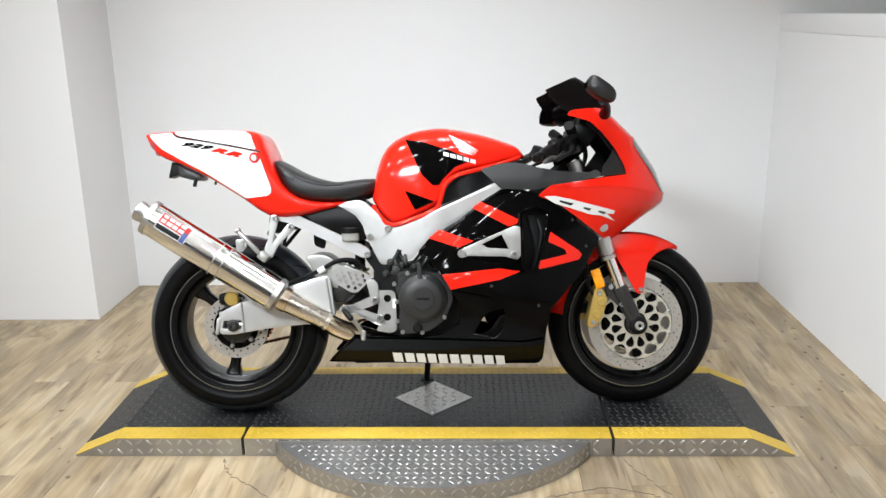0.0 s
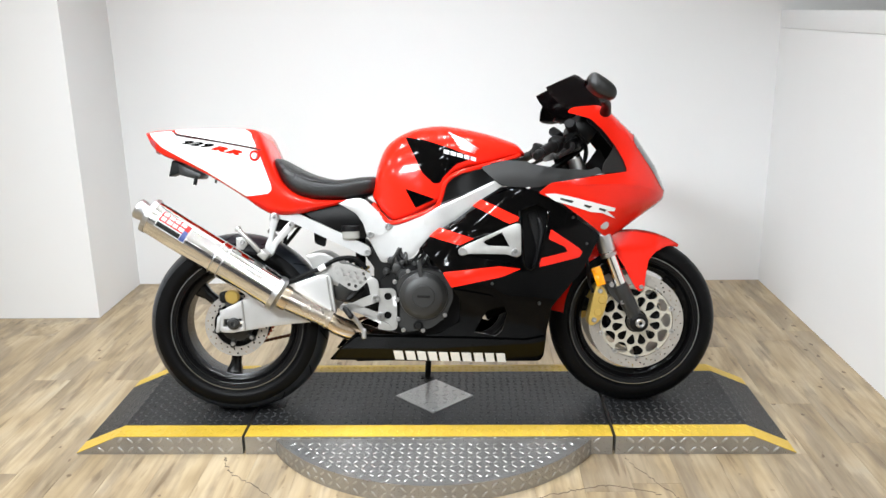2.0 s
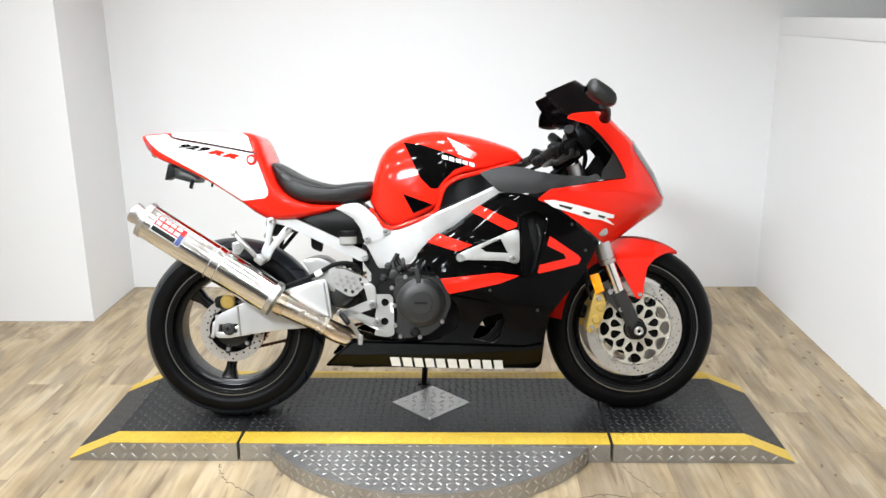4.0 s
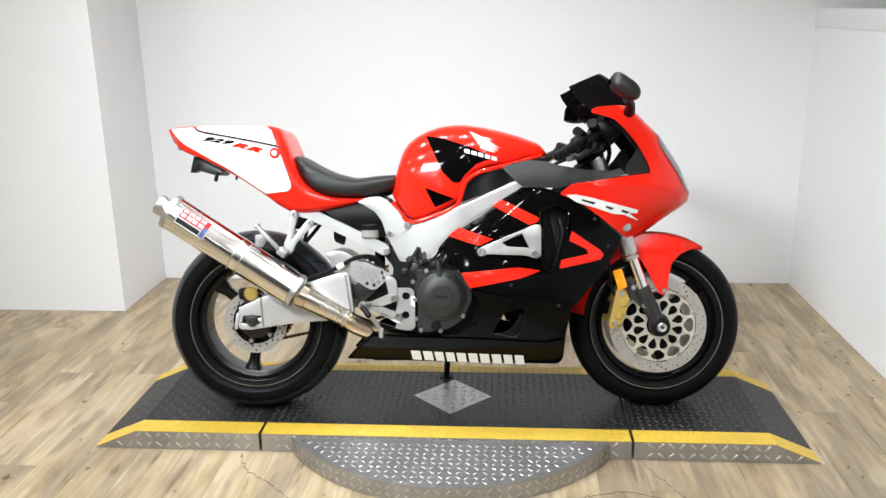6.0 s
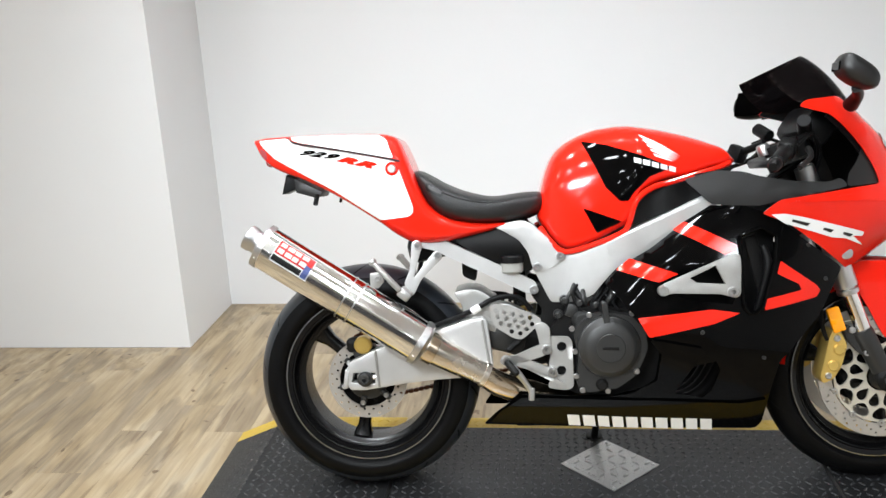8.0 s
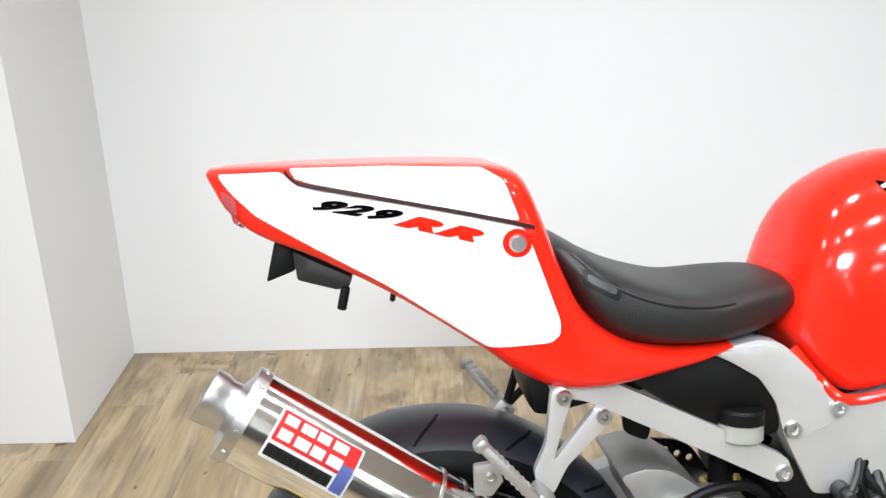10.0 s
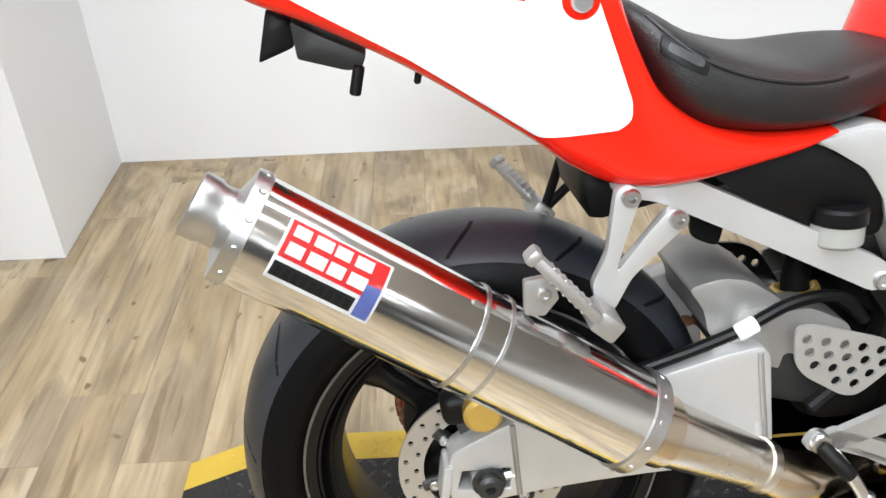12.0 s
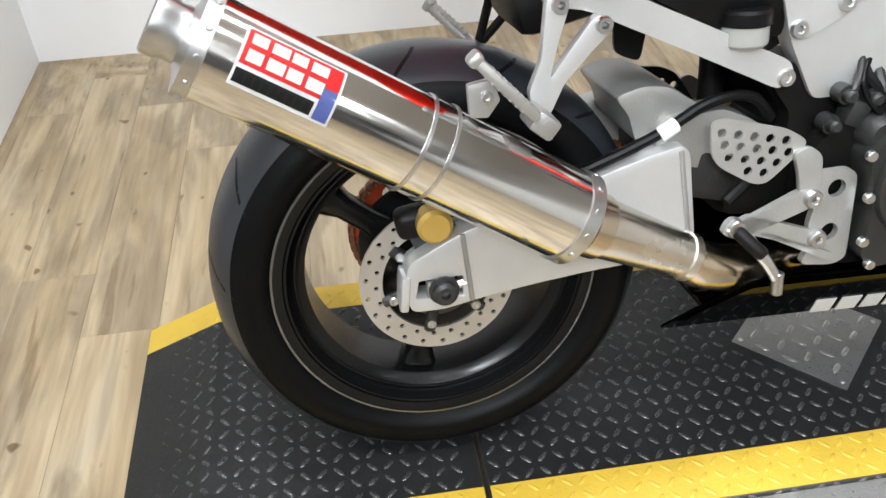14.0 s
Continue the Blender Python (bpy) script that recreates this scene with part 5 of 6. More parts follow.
lab = wrap("label_plate", 0.040, 0.150, ang(0), ang(1), 0.0006, WHITE, can)
wrap("label_field", 0.043, 0.147, ang(0.03), ang(0.62), 0.0012, LABEL_RED, lab)
wrap("label_band", 0.043, 0.128, ang(0.69), ang(0.93), 0.0012, LABEL_BLACK, lab)
wrap("label_flag", 0.131, 0.147, ang(0.42), ang(0.95), 0.0018, LABEL_BLUE, lab)
for k in range(4):
    h = 0.048 + 0.0215 * k
    for f0, f1 in ((0.09, 0.27), (0.36, 0.55)):
        wrap("mark", h, h + (0.0185 if k % 2 else 0.0165), ang(f0), ang(f1), 0.002, WHITE, lab)
for k in range(9):
    wrap("mark", 0.047 + 0.009 * k, 0.053 + 0.009 * k, ang(0.74), ang(0.90), 0.002, GREY_PLASTIC, lab)
C, D = Vector((-0.365, -0.160, 0.335)), Vector((-0.300, -0.140, 0.305))
part("mid_pipe", bm_lathe([(0.038, -0.006), (0.041, 0.0), (0.041, 0.028), (0.039, 0.030), (0.039, 0.045), (0.031, (C - B).length - 0.014), (0.034, (C - B).length - 0.012), (0.034, (C - B).length)], 40, aim(B + ax * 0.006, C)), WARM_STEEL, ex, "heat-tinted tapered link pipe")
part("collar", bm_lathe([(0.0385, 0.003), (0.043, 0.003), (0.043, 0.028), (0.0385, 0.028)], 40, aim(B + ax * 0.006, C), True), TITAN, ex)
part("elbow", bm_tube([C, (-0.335, -0.152, 0.312), (-0.290, -0.135, 0.290), (-0.235, -0.10, 0.268), (-0.16, -0.05, 0.24), (-0.02, -0.02, 0.22)], [0.029, 0.033, 0.034, 0.033, 0.030, 0.028], 20, 8), TITAN, ex, "gold-brown heat-stained elbow pipe")

# engine
eng = empty("engine", bike)
eng["label"] = "grey cast engine with a round clutch cover"
part("crankcase", bm_panel([(-0.185, 0.46), (-0.14, 0.50), (-0.06, 0.515), (0.02, 0.50), (0.10, 0.47), (0.12, 0.36), (0.07, 0.295), (-0.02, 0.272), (-0.12, 0.275), (-0.18, 0.31)], flat(0.150), 0.30, (), -1, 0.03, True, 0.01), ENGINE_DARK, eng, "dark crankcase")
part("side_cover", bm_panel([(-0.132, 0.455), (-0.10, 0.487), (-0.04, 0.500), (0.02, 0.490), (0.055, 0.45), (0.06, 0.40), (0.03, 0.335), (-0.02, 0.300), (-0.10, 0.290), (-0.125, 0.31), (-0.118, 0.38)], flat(0.196), 0.05, (), -1, 0.02, True, 0.006), ENGINE, eng)
cc = Matrix.Translation((-0.040, -0.198, 0.412)) @ ACROSS
part("clutch_cover", bm_lathe([(0, 0.034), (0.036, 0.034), (0.038, 0.031), (0.058, 0.029), (0.068, 0.022), (0.075, 0.010), (0.079, 0.008), (0.081, 0.0), (0.081, -0.01)], 64, cc), ENGINE, eng, "round grey clutch cover")
part("cover_emblem", bm_box(0.042, 0.002, 0.008, 0.0006, pose(-0.040, -0.2325, 0.413, 0, 3)), ENGINE_DARK, eng)
part("cover_rib", bm_panel([(-0.052, 0.455), (-0.036, 0.455), (-0.046, 0.530), (-0.060, 0.530)], flat(0.222), 0.04, (), -1, 0.015, True, 0.004), ENGINE, eng)
for bx, bz in ((-0.135, 0.46), (-0.128, 0.40), (-0.126, 0.335), (-0.11, 0.298), (-0.045, 0.295), (0.03, 0.345), (-0.09, 0.495), (0.02, 0.497)):
    part("cover_bolt", bm_lathe([(0, 0.005), (0.006, 0.005), (0.0075, 0.003), (0.0075, -0.004), (0, -0.004)], 12, Matrix.Translation((bx, -0.198, bz)) @ ACROSS), STEEL, eng)
part("oil_cap", bm_lathe([(0, 0.012), (0.010, 0.012), (0.014, 0.008), (0.016, 0.0), (0, 0.0)], 20, Matrix.Translation((-0.060, -0.199, 0.312)) @ ACROSS), ENGINE_DARK, eng)
part("water_pump", bm_lathe([(0, 0.03), (0.018, 0.03), (0.024, 0.02), (0.026, 0.0), (0, 0)], 20, Matrix.Translation((-0.105, -0.15, 0.475)) @ ACROSS), ENGINE, eng)
part("cylinder_block", bm_box(0.20, 0.26, 0.22, 0.02, pose(0.08, 0, 0.56, 0, 25)), ENGINE_DARK, eng)
part("gearbox_end", bm_box(0.10, 0.24, 0.14, 0.03, pose(-0.15, 0, 0.40)), ENGINE_DARK, eng)
random.seed(3)
for k in range(9):
    x0 = -0.135 + 0.016 * k
    w = [(x0, -0.12 - 0.02 * (k % 3), 0.50), (x0 + random.uniform(-0.02, 0.02), -0.15, 0.525), (x0 + random.uniform(-0.02, 0.03), -0.14 + 0.01 * (k % 2), 0.555), (x0 + 0.03, -0.10, 0.60)]
    part("hose", bm_tube(w, random.choice((0.004, 0.005, 0.008)), 8), BLACK_PLASTIC if k % 3 else ENGINE, eng)
for bx, bz in ((-0.148, 0.528), (-0.110, 0.520), (-0.068, 0.515), (-0.165, 0.49)):
    part("fitting", bm_lathe([(0, 0.014), (0.006, 0.014), (0.009, 0.010), (0.009, 0.0), (0.013, 0.0), (0.013, -0.02), (0, -0.02)], 12, Matrix.Translation((bx, -0.150, bz)) @ ACROSS), ENGINE, eng)
part("clamp_block", bm_box(0.03, 0.03, 0.035, 0.005, pose(-0.130, -0.14, 0.50, 0, 20)), ENGINE, eng)
for k in range(4):
    y = 0.10 - 0.066 * k
    part("header_pipe", bm_tube([(0.20, y, 0.50), (0.27, y, 0.44), (0.27, y * 0.9, 0.33), (0.20, y * 0.6, 0.235), (0.05, y * 0.4, 0.215)], 0.019, 14), ENGINE_DARK, eng, "dark header pipe")
part("radiator", bm_box(0.035, 0.34, 0.26, 0.006, pose(0.36, 0, 0.56, 0, -15)), ENGINE_DARK, bike, "black radiator")
part("oil_filter", bm_rod((0.17, -0.02, 0.33), (0.24, -0.02, 0.36), 0.034, 24), ENGINE_DARK, eng)


# fairings
def flank(x, z):
    w = 0.236 + 0.026 * math.exp(-((x - 0.06) / 0.14) ** 2 - ((z - 0.47) / 0.07) ** 2)
    if z < 0.40:
        w -= 0.84 * (0.40 - z) ** 1.35
    if z > 0.62:
        w -= 0.25 * (z - 0.62)
    if x > 0.34:
        w -= 1.2 * (x - 0.34) ** 2 + 0.06 * (x - 0.34)
    if x < 0.0:
        w -= 0.06 * (-x)
    # the panel rolls inwards along the spar
    d = (x + 0.048) * 0.628 - (z - 0.575) * 0.778
    if d < 0.075 and z > 0.50:
        w -= 0.052 * (1 - max(d, 0.0) / 0.075) ** 2 * min(1.0, (z - 0.50) / 0.06)
    return w


lower_way = [(0.197, 0.770), (0.245, 0.768), (0.302, 0.765), (0.374, 0.742), (0.464, 0.668), (0.560, 0.600), (0.546, 0.576), (0.493, 0.485), (0.435, 0.425), (0.385, 0.370), (0.372, 0.290), (0.368, 0.185), (0.354, 0.166), (0.20, 0.170), (-0.372, 0.186), (-0.335, 0.228), (-0.275, 0.278), (-0.252, 0.286), (-0.12, 0.278), (-0.05, 0.274), (0.02, 0.285), (0.075, 0.325), (0.080, 0.40), (0.062, 0.440), (0.040, 0.470), (0.020, 0.497), (-0.020, 0.545), (-0.048, 0.575), (0.000, 0.620), (0.075, 0.664), (0.140, 0.712)]
duct = [(0.285, 0.690), (0.339, 0.712), (0.378, 0.688), (0.370, 0.637), (0.338, 0.512), (0.312, 0.492), (0.292, 0.510), (0.288, 0.560)]
window = [(0.100, 0.560), (0.255, 0.630), (0.278, 0.640), (0.278, 0.545), (0.262, 0.520), (0.150, 0.535)]
belly_hole = [(0.128, 0.285), (0.142, 0.315), (0.170, 0.362), (0.225, 0.375), (0.236, 0.350), (0.222, 0.290), (0.200, 0.268)]
for s in (-1, 1):
    low = part("lower_fairing", bm_panel(lower_way, flank, 0.005, [duct, window, belly_hole], s, 0.018), BLACK, bike, "gloss black lower fairing with red flashes", smooth=60)

    def lay(nm, outline, mat, lift=0.0016, lab="", step=0.014, soft=0.002, holes=()):
        return part(nm, bm_panel(outline, lambda x, z: flank(x, z) + lift, 0.0015, holes, s, step, soft), mat, low, lab)

    lay("flash", [(0.130, 0.708), (0.159, 0.729), (0.280, 0.668), (0.276, 0.656), (0.247, 0.646)], RED, 0.0016, "red flash")
    lay("flash", [(-0.018, 0.610), (0.018, 0.638), (0.131, 0.601), (0.082, 0.580)], RED, 0.0016, "red flash")
    lay("flash", [(0.384, 0.626), (0.482, 0.560), (0.493, 0.546), (0.482, 0.530), (0.343, 0.503), (0.345, 0.531), (0.440, 0.550), (0.432, 0.566), (0.375, 0.594)], RED, 0.0016, "red flash")
    lay("flash", [(0.024, 0.494), (0.211, 0.509), (0.284, 0.498), (0.218, 0.473), (0.052, 0.444)], RED, 0.0016, "scuffed red flash")
    # engine guard moulding
    lay("guard_panel", [(0.052, 0.440), (0.185, 0.412), (0.196, 0.398), (0.128, 0.345), (0.086, 0.305), (0.02, 0.289), (0.078, 0.325), (0.083, 0.40)], BLACK, 0.010, "raised black guard panel")
    lay("belly_pan", [(-0.352, 0.194), (-0.325, 0.230), (-0.268, 0.275), (-0.10, 0.270), (0.06, 0.264), (0.20, 0.256), (0.300, 0.250), (0.366, 0.262), (0.360, 0.190), (0.348, 0.174), (0.20, 0.178)], BLACK, 0.0065, "gloss black belly pan", 0.016, 0.004)
    widths = (0.078, 0.072, 0.076, 0.078, 0.074)
    x0 = -0.148
    for k, wd in enumerate(widths):
        z0 = 0.221 - 0.052 * (x0 + 0.148)
        if s < 0:
            sl = 0.006
            for b0, b1 in ((0.0, 0.40), (0.52, 0.92)):
                xa, xb = x0 + wd * b0, x0 + wd * b1
                lay("emblem_bar", [(xa, z0 - 0.05 * wd * b0), (xb, z0 - 0.05 * wd * b1), (xb + sl, z0 - 0.035 - 0.05 * wd * b1), (xa + sl, z0 - 0.035 - 0.05 * wd * b0)], WHITE, 0.0085, "plain white emblem bar", 0.02, False)
        x0 += wd + 0.002
    # silver engine stay in its window
    stay = [(0.075, 0.560), (0.090, 0.576), (0.265, 0.648), (0.284, 0.646), (0.284, 0.546), (0.270, 0.536), (0.235, 0.548), (0.110, 0.553), (0.092, 0.545)]
    st = part("engine_stay", bm_panel(stay, lambda x, z: flank(x, z) + 0.006, 0.010, [[(0.158, 0.590), (0.222, 0.620), (0.246, 0.572), (0.175, 0.577)]], s, 0.015, True, 0.002), PLATE_ALU, bike, "silver triangular engine stay")
    part("stay_bolt", bm_lathe([(0.004, 0.001), (0.006, 0.006), (0.011, 0.006), (0.013, 0.002), (0.013, -0.004), (0, -0.004)], 16, Matrix.Translation((0.263, s * (flank(0.263, 0.553) + 0.008), 0.553)) @ (ACROSS if s < 0 else pose(0, 0, 0, -90))), STEEL, st)
    part("stay_boss", bm_lathe([(0.005, 0.004), (0.012, 0.004), (0.014, 0.0), (0.014, -0.02), (0, -0.02)], 16, Matrix.Translation((0.090, s * (flank(0.09, 0.56) + 0.008), 0.560)) @ (ACROSS if s < 0 else pose(0, 0, 0, -90))), CAST, st)
    part("scoop_lip", bm_tube([(x, s * (flank(x, z) + 0.004), z) for x, z in rounded(duct, 0.2, 2)], 0.005, 8, 2, True), BLACK, low)
    part("scoop_hose", bm_tube([(0.345, s * 0.215, 0.665), (0.356, s * 0.222, 0.62), (0.345, s * 0.222, 0.56), (0.330, s * 0.215, 0.50)], [0.008, 0.011, 0.009, 0.008], 12), BLACK_PLASTIC, low)
    part("scoop_back", bm_panel([(0.08, 0.53), (0.08, 0.64), (0.28, 0.73), (0.39, 0.72), (0.38, 0.48), (0.26, 0.47)], flat(0.165), 0.01, (), s, 0.03), BLACK_PLASTIC, low)
    for bx, bz in ((0.186, 0.452), (0.342, 0.382), (0.462, 0.662), (0.508, 0.574)):
        bolt(low, bx, s * (flank(bx, bz) + 0.001), bz, 0.0055, s, ENGINE)
part("belly_floor", bm_box(0.60, 0.20, 0.008, 0.003, pose(0.02, 0, 0.180)), BLACK, bike, "black belly pan floor")


def nose_x(z):
    return float(np.interp(z, (0.55, 0.60, 0.69, 0.715, 0.744, 0.831, 0.938, 1.016, 1.045, 1.1), (0.60, 0.66, 0.785, 0.815, 0.822, 0.788, 0.718, 0.640, 0.600, 0.53)))


def upper(x, z):
    ridge = 0.772 - 0.10 * max(0, x - 0.55)
    base = 0.218 - 0.20 * max(0, z - ridge) - 0.26 * max(0, ridge - z)
    xn = nose_x(z)
    x0 = 0.46
    if x <= x0:
        return base
    t = min(1, (x - x0) / max(xn - x0, 1e-3))
    return max(0.0035, base * (1 - t ** 2.3) ** 0.62)


nose_rim = [(nose_x(z) - 0.0005, z) for z in (1.040, 1.016, 0.98, 0.938, 0.89, 0.831, 0.79, 0.744, 0.72)]
upper_way = [(0.450, 1.012), (0.468, 1.028), (0.560, 1.038)] + nose_rim + [(0.785, 0.695), (0.739, 0.672), (0.640, 0.605), (0.597, 0.588), (0.575, 0.597), (0.488, 0.664), (0.414, 0.718), (0.345, 0.745), (0.387, 0.778), (0.577, 0.803), (0.652, 0.811), (0.640, 0.850), (0.612, 0.900), (0.568, 0.955), (0.530, 0.990)]
for s in (-1, 1):
    up = part("upper_fairing", bm_panel(upper_way, upper, 0.004, (), s, 0.016), RED, bike, "glossy red upper fairing and nose", smooth=60)
    part("crease", bm_panel([(0.40, 0.770), (0.60, 0.790), (0.70, 0.775), (0.775, 0.745), (0.70, 0.762), (0.60, 0.772)], lambda x, z: upper(x, z) + 0.003, 0.003, (), s, 0.014), RED, up)
    part("inner_skin", bm_panel(upper_way, lambda x, z: max(0.0015, upper(x, z) - 0.0055), 0.002, (), s, 0.018), BLACK_PLASTIC, up, "unpainted black inner face")
    lens = [(0.705, 0.950), (0.747, 0.888), (0.783, 0.820), (0.812, 0.752), (0.798, 0.745), (0.766, 0.800), (0.728, 0.855), (0.690, 0.915)]
    part("headlight", bm_panel(lens, lambda x, z: upper(x, z) + 0.004, 0.006, (), s, 0.006), LAMP_GREY, up, "smoked grey headlight lens")
    logo = [(0.367, 0.742), (0.401, 0.743), (0.448, 0.733), (0.530, 0.711), (0.608, 0.690), (0.606, 0.679), (0.578, 0.681), (0.613, 0.654), (0.560, 0.675), (0.523, 0.679), (0.467, 0.698), (0.401, 0.718)]
    lg = part("emblem", bm_panel(logo, lambda x, z: upper(x, z) + 0.0045, 0.002, (), s, 0.012, 0.002), WHITE, up, "white slanted emblem shape")
    for x0, z0, ln in ((0.420, 0.7285, 0.045), (0.500, 0.705, 0.026), (0.552, 0.692, 0.026)):
        part("emblem_bar", bm_panel([(x0, z0), (x0 + ln, z0 - 0.26 * ln), (x0 + ln - 0.008, z0 - 0.26 * ln - 0.007), (x0 - 0.002, z0 - 0.006)], lambda x, z: upper(x, z) + 0.006, 0.0015, (), s, 0.01, False), GREY_PLASTIC, lg)
    part("screw", bm_lathe([(0, 0.004), (0.012, 0.003), (0.0155, 0.0), (0.0155, -0.004)], 24, Matrix.Translation((0.573, s * (upper(0.573, 0.632) + 0.001), 0.634)) @ (ACROSS if s < 0 else pose(0, 0, 0, -90))), STEEL, up)
    deck = [(0.158, 0.836), (0.243, 0.857), (0.310, 0.852), (0.345, 0.840), (0.431, 0.824), (0.525, 0.819), (0.548, 0.830), (0.566, 0.808), (0.544, 0.802), (0.403, 0.778), (0.345, 0.764), (0.225, 0.771)]
    part("deck_panel", bm_panel(deck, lambda x, z: min(0.194 - 0.35 * max(0, z - 0.80), upper(x, z) - 0.003), 0.006, (), s, 0.018), GREY_PLASTIC, bike, "matt dark grey inner fairing panel")
    corner = [(0.560, 0.806), (0.664, 0.813), (0.652, 0.845), (0.622, 0.904), (0.612, 0.902), (0.590, 0.865), (0.566, 0.838)]
    part("corner_panel", bm_panel(corner, lambda x, z: upper(x, z) - 0.006, 0.004, (), s, 0.014), GREY_PLASTIC, bike, "grey inner corner panel beside the cockpit")
    liner = [(0.530, 0.992), (0.568, 0.957), (0.612, 0.902), (0.622, 0.885), (0.604, 0.888), (0.578, 0.925), (0.545, 0.960), (0.515, 0.985)]
    if s < 0:
        part("cockpit_liner", bm_panel(liner, lambda x, z: upper(x, z) - 0.010, 0.006, (), s, 0.018), BLACK_PLASTIC, bike, "black cockpit edge liner")

# dash, screen, mirrors
part("dash", bm_box(0.09, 0.20, 0.10, 0.025, pose(0.53, 0, 0.965, 0, 35)), BLACK_PLASTIC, bike, "black instrument cluster")
part("fairing_stay", bm_tube([(0.42, -0.03, 0.83), (0.52, -0.05, 0.90), (0.58, -0.06, 0.99)], 0.010, 10), BLACK_PLASTIC, bike, "black fairing stay")
bm = bmesh.new()
rows = []


def run_of(vals):
    return np.polyfit((0, 0.25, 0.5, 0.75, 1), vals, 3)


CX, CZ = run_of((0.632, 0.602, 0.571, 0.540, 0.508)), run_of((1.030, 1.075, 1.110, 1.138, 1.157))
SX, SZ = run_of((0.480, 0.458, 0.430, 0.404, 0.386)), run_of((1.012, 1.022, 1.042, 1.070, 1.100))
for i in range(25):
    v = i / 24
    row = []
    for k in range(25):
        u = -1 + 2 * k / 24
        cx, cz, sx, sz = [float(np.polyval(c, v)) for c in (CX, CZ, SX, SZ)]
        hw, k2 = 0.156 - 0.026 * v, abs(u) ** 2.1
        row.append(bm.verts.new((cx + (sx - cx) * k2, hw * math.copysign(abs(u) ** 0.92, u), cz + (sz - cz) * k2)))
    rows.append(row)
for p, q in zip(rows, rows[1:]):
    for k in range(24):
        bm.faces.new((p[k], p[k + 1], q[k + 1], q[k]))
bmesh.ops.solidify(bm, geom=bm.faces[:], thickness=0.003)
part("windscreen", bm, SCREEN, bike, "dark tinted bubble windscreen", smooth=60)
for s in (-1, 1):
    mi = empty("mirror", bike)
    mi["label"] = "black plastic rear-view mirror on a short stalk"
    cx, cy, cz = (0.535, -0.290, 1.078) if s < 0 else (0.478, 0.290, 1.052)
    m = Matrix.Translation((cx, cy, cz)) @ pose(0, 0, 0, 0, 25, s * 52)
    if s < 0:
        pod = rounded([(0.495, 1.108), (0.513, 1.128), (0.540, 1.114), (0.582, 1.083), (0.591, 1.056), (0.577, 1.032), (0.532, 1.048), (0.492, 1.080)], 0.25, 2, 0.02)
        sh = bmesh.new()
        rings = []
        for q in range(13):
            b = -1 + 2 * q / 12
            k = (1 - abs(b) ** 3.2) ** 0.5 if abs(b) < 1 else 0.0
            k = 0.45 + 0.55 * k
            rings.append([sh.verts.new((cx + (px - cx) * k, cy + 0.044 * b, cz + (pz - cz) * k)) for px, pz in pod])
        for p, q in zip(rings, rings[1:]):
            for k in range(len(pod)):
                sh.faces.new((p[k], p[(k + 1) % len(pod)], q[(k + 1) % len(pod)], q[k]))
        sh.faces.new(rings[0])
        sh.faces.new(rings[-1])
        part("shell", sh, GREY_PLASTIC, mi, smooth=60)
        part("glass", bm_box(0.004, 0.045, 0.022, 0.0015, Matrix.Translation((0.4935, cy, 1.094)) @ pose(0, 0, 0, 0, 6), 1), DARK_GLASS, mi, "mirror glass")
    else:
        sh = bm_lathe([(0.0, 0.026), (0.030, 0.022), (0.044, 0.008), (0.046, -0.006), (0.043, -0.012)], 32)
        for v in sh.verts:
            r = max(abs(v.co.x), abs(v.co.y), 1e-6)
            q = math.hypot(v.co.x, v.co.y)
            k = (q / r) ** 0.45
            v.co = Vector((v.co.z * 1.05, v.co.y * k * 1.35, v.co.x * k * 1.02))
        sh.transform(m)
        part("shell", sh, BLACK_PLASTIC, mi, smooth=60)
        part("glass", bm_box(0.003, 0.105, 0.080, 0.0012, m @ pose(-0.0125, 0, 0), 1), DARK_GLASS, mi, "mirror glass")
    part("stalk", bm_tube([(cx + 0.015, cy + s * -0.02, cz - 0.035), (0.572, s * 0.225, 1.030), (0.580, s * 0.165, 1.012)], [0.012, 0.014, 0.020], 12), BLACK_PLASTIC, mi)

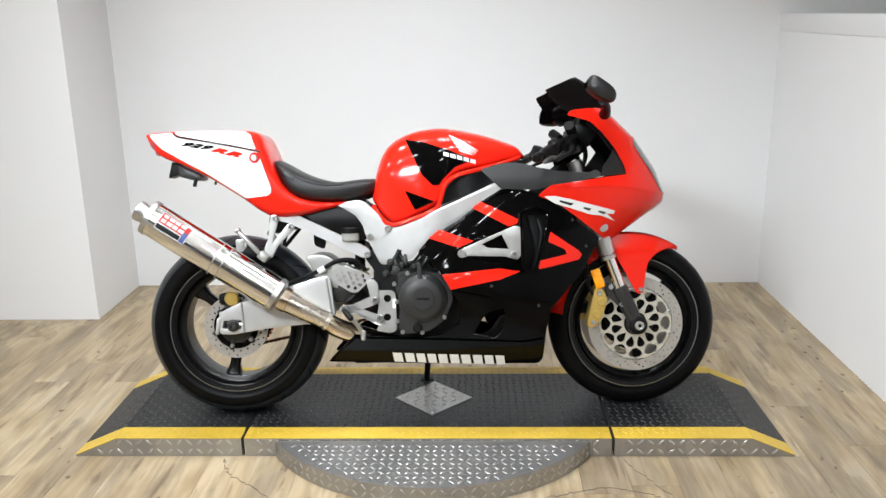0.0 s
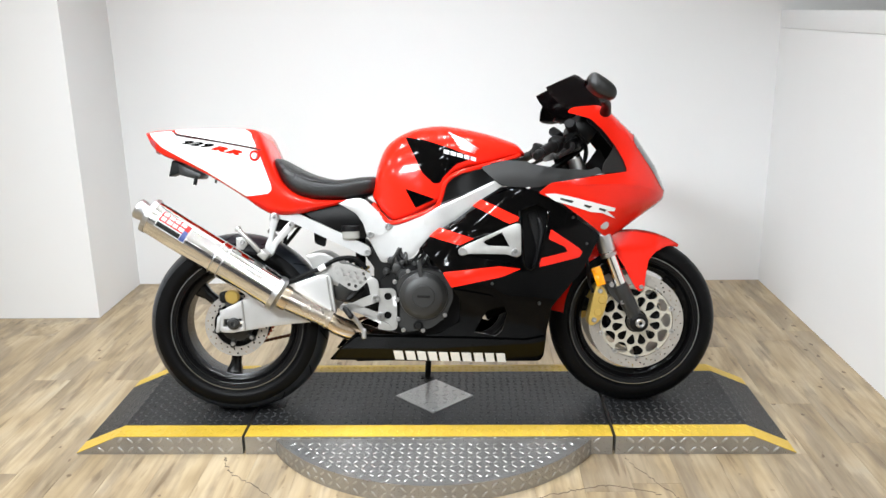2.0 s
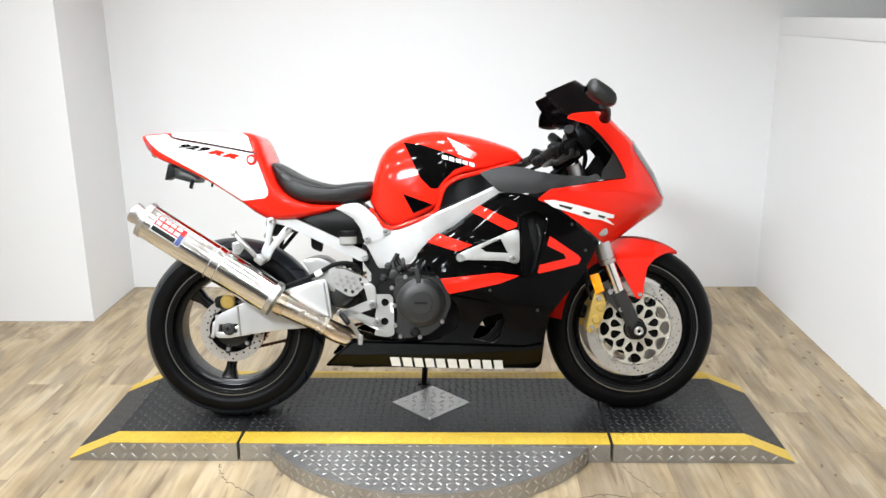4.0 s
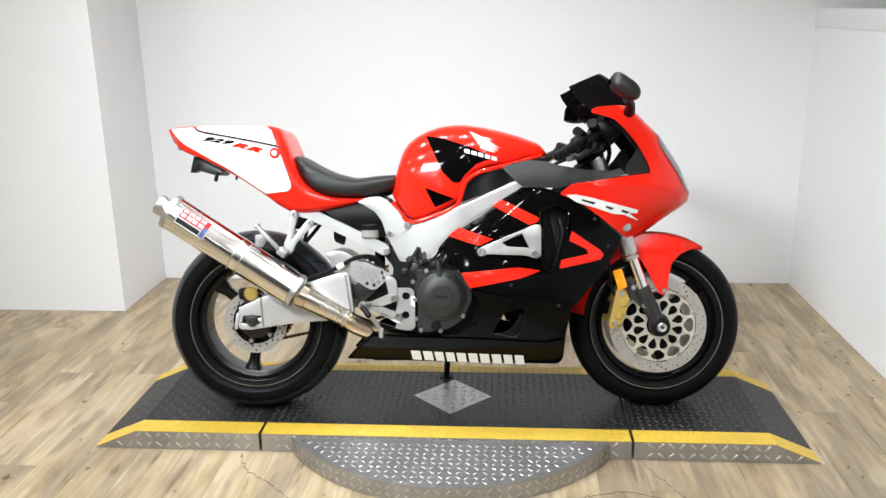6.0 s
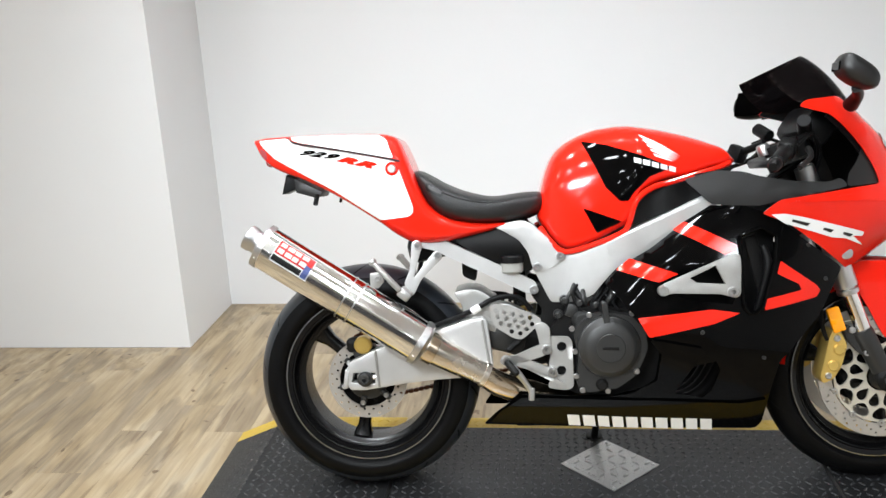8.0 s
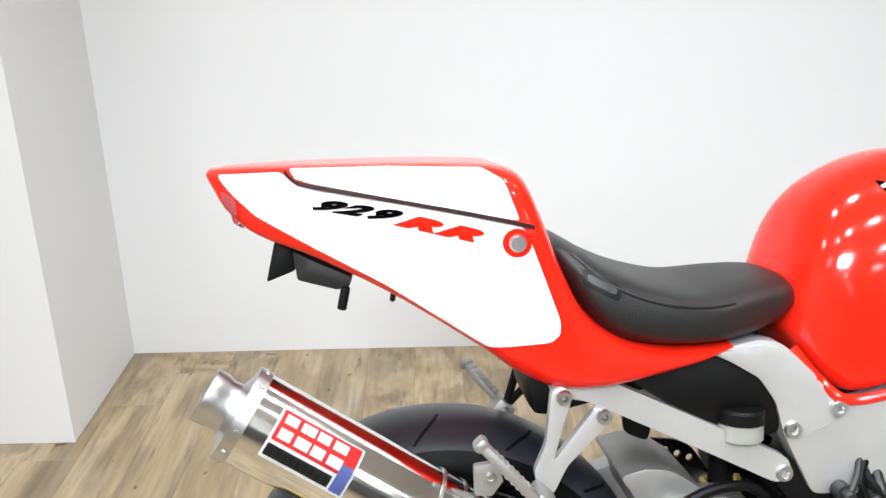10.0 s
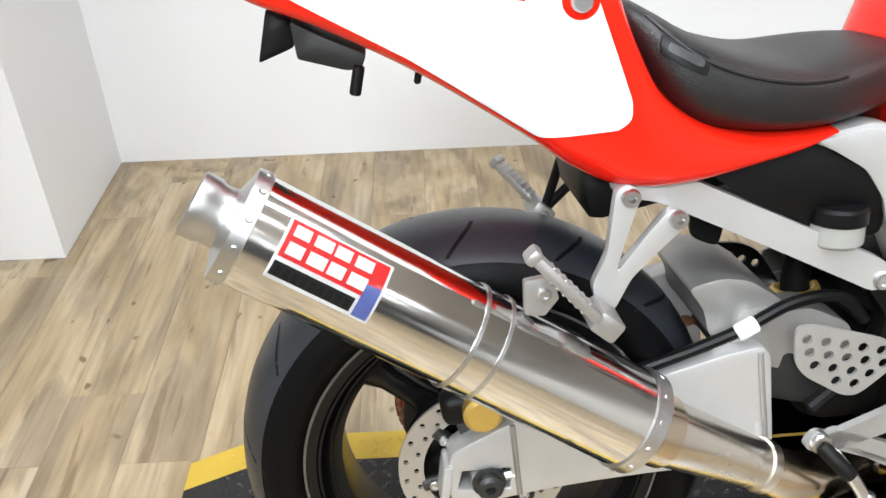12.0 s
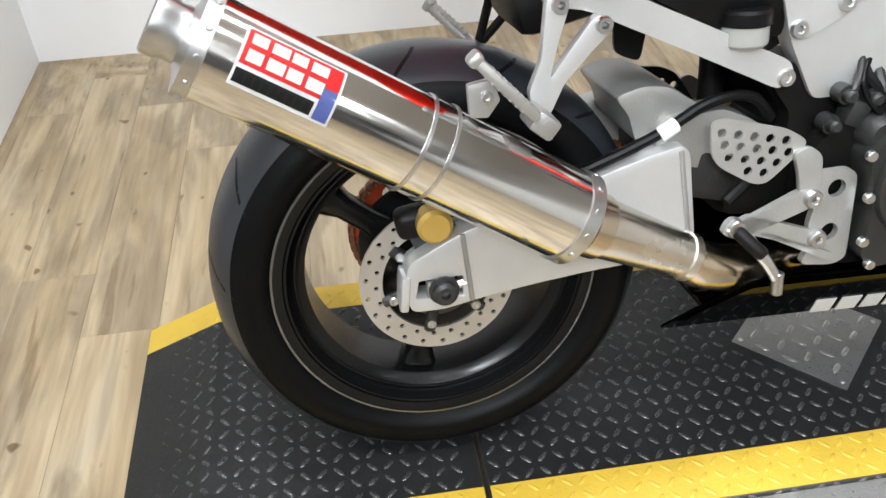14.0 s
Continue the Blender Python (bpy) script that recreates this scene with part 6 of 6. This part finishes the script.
# handlebars, controls, top clamp
part("top_clamp", bm_box(0.10, 0.26, 0.025, 0.008, pose(0.455, 0, 0.885, 0, -20)), ENGINE, bike, "dark grey top fork clamp")
part("steering_stem", bm_rod((0.44, 0, 0.92), (0.52, 0, 0.68), 0.03, 20), ENGINE_DARK, bike, "steering stem")
for s in (-1, 1):
    hb = empty("handlebar", bike)
    hb["label"] = "black clip-on handlebar with rubber grip"
    a, b = Vector((0.455, s * 0.12, 0.930)), Vector((0.335, s * 0.345, 0.868))
    part("bar", bm_rod(a, b, 0.011, 16), BLACK_PLASTIC, hb)
    part("grip", bm_lathe([(0.012, 0.0), (0.019, 0.0), (0.020, 0.006), (0.0165, 0.012), (0.0175, 0.06), (0.0165, 0.11), (0.018, 0.118), (0.012, 0.12)], 20, aim(a.lerp(b, 0.52), b)), BLACK_PLASTIC, hb, "black ribbed rubber grip")
    part("bar_end", bm_lathe([(0, 0.035), (0.010, 0.035), (0.015, 0.028), (0.016, 0.0), (0, 0)], 20, aim(b, b + (b - a))), BLACK_PLASTIC, hb)
    part("switch_box", bm_box(0.04, 0.055, 0.05, 0.01, Matrix.Translation(a.lerp(b, 0.42)) @ pose(0, 0, 0, 20, 10, s * 28)), BLACK_PLASTIC, hb)
    part("lever", bm_tube([a.lerp(b, 0.35) + Vector((0.05, 0, -0.005)), a.lerp(b, 0.6) + Vector((0.065, 0, -0.01)), b + Vector((0.055, 0, -0.012))], [0.009, 0.007, 0.006], 10), ENGINE_DARK, hb)
    part("master_cylinder", bm_rod(a + Vector((0.02, s * 0.02, 0.02)), a + Vector((0.0, s * 0.07, 0.045)), 0.018, 16), BLACK_PLASTIC, hb)
    part("clip_clamp", bm_lathe([(0.026, -0.02), (0.033, -0.018), (0.033, 0.018), (0.026, 0.02)], 24, aim((0.47, s * 0.103, 0.905), (0.485, s * 0.103, 0.86)), True), BLACK_PLASTIC, hb)
    for k in range(3):
        q = a.lerp(b, 0.3) + Vector((0.02, 0, 0.01 * k))
        part("cable", bm_tube([q, q + Vector((0.05, -s * 0.03, 0.03 - 0.01 * k)), (0.53, s * (0.06 + 0.02 * k), 0.88), (0.50, s * 0.05, 0.78)], 0.0045, 8), BLACK_PLASTIC, hb)
part("ignition", bm_lathe([(0, 0.03), (0.014, 0.03), (0.018, 0.024), (0.018, 0), (0, 0)], 20, pose(0.42, 0, 0.895, 0, -20)), STEEL, bike, "ignition lock")

# side stand on the far side
part("side_stand", bm_tube([(-0.02, 0.11, 0.25), (-0.03, 0.17, 0.12), (-0.035, 0.215, 0.047)], 0.011, 12), ENGINE_DARK, bike, "black steel side stand")
part("stand_foot", bm_box(0.05, 0.045, 0.008, 0.003, pose(-0.035, 0.222, 0.047, 12)), ENGINE_DARK, bike, "side stand foot")

# torn and re-laid vinyl in front of the turntable
random.seed(21)
for pts in ([(-0.70, -0.30), (-0.691, -0.335), (-0.657, -0.395), (-0.581, -0.46), (-0.479, -0.551), (-0.374, -0.597), (-0.25, -0.650), (-0.05, -0.69)], [(0.05, -0.69), (0.298, -0.585), (0.320, -0.545), (0.403, -0.511), (0.483, -0.483), (0.560, -0.470), (0.609, -0.489), (0.701, -0.527)], [(0.62, -0.30), (0.68, -0.42), (0.75, -0.55)]):
    way = spline([(x, y, 0) for x, y in pts], 9)
    bm = bmesh.new()
    prev = None
    for q in way:
        jx, jy = random.uniform(-0.006, 0.006), random.uniform(-0.006, 0.006)
        wd = random.uniform(0.0008, 0.0032)
        cur = [bm.verts.new((q.x + jx, q.y + jy - wd, 0.0004)), bm.verts.new((q.x + jx, q.y + jy, 0.0016)), bm.verts.new((q.x + jx, q.y + jy + wd, 0.0004))]
        if prev:
            bm.faces.new((prev[0], cur[0], cur[1], prev[1]))
            bm.faces.new((prev[1], cur[1], cur[2], prev[2]))
        prev = cur
    part("floor_tear", bm, TEAR, floor, "ragged tear in the vinyl floor")

# ---- floor planks ----
PW, PL = 0.152, 0.915
random.seed(11)
plank_bm = bm_box(PW - 0.0005, PL - 0.0005, 0.004, 0.0004, None, 1)
plank_me = bpy.data.meshes.new("plank")
plank_bm.to_mesh(plank_me)
plank_bm.free()
plank_me.materials.append(PLANK)
x = FARLEFT + PW / 2 + 0.02
far_planks = bmesh.new()
while x < RIGHT + 1.4 - PW / 2:
    y = NEAR + PL * (random.random() - 0.5)
    end = 1.043 if x + PW / 2 <= LEFT else BACK
    while y < BACK + PL / 2:
        # the first and last piece of a row are cut to length at the walls
        lo, hi = max(y - PL / 2, NEAR), min(y + PL / 2, end)
        if hi - lo > 0.03:
            if x < RIGHT + 0.1:
                ob = new("plank", plank_me)
                ob.parent = floor
                ob.location = (x, (lo + hi) / 2, -0.002)
                ob.scale = (1, (hi - lo) / PL, 1)
            else:
                bmesh.ops.create_cube(far_planks, size=1, matrix=pose(x, (lo + hi) / 2, -0.002) @ Matrix.Diagonal((PW - 0.0012, hi - lo - 0.0012, 0.004, 1)))
        y += PL
    x += PW
rest = part("planks_beyond_partition", far_planks, PLANK, floor)
rest["kind"] = "stuff"
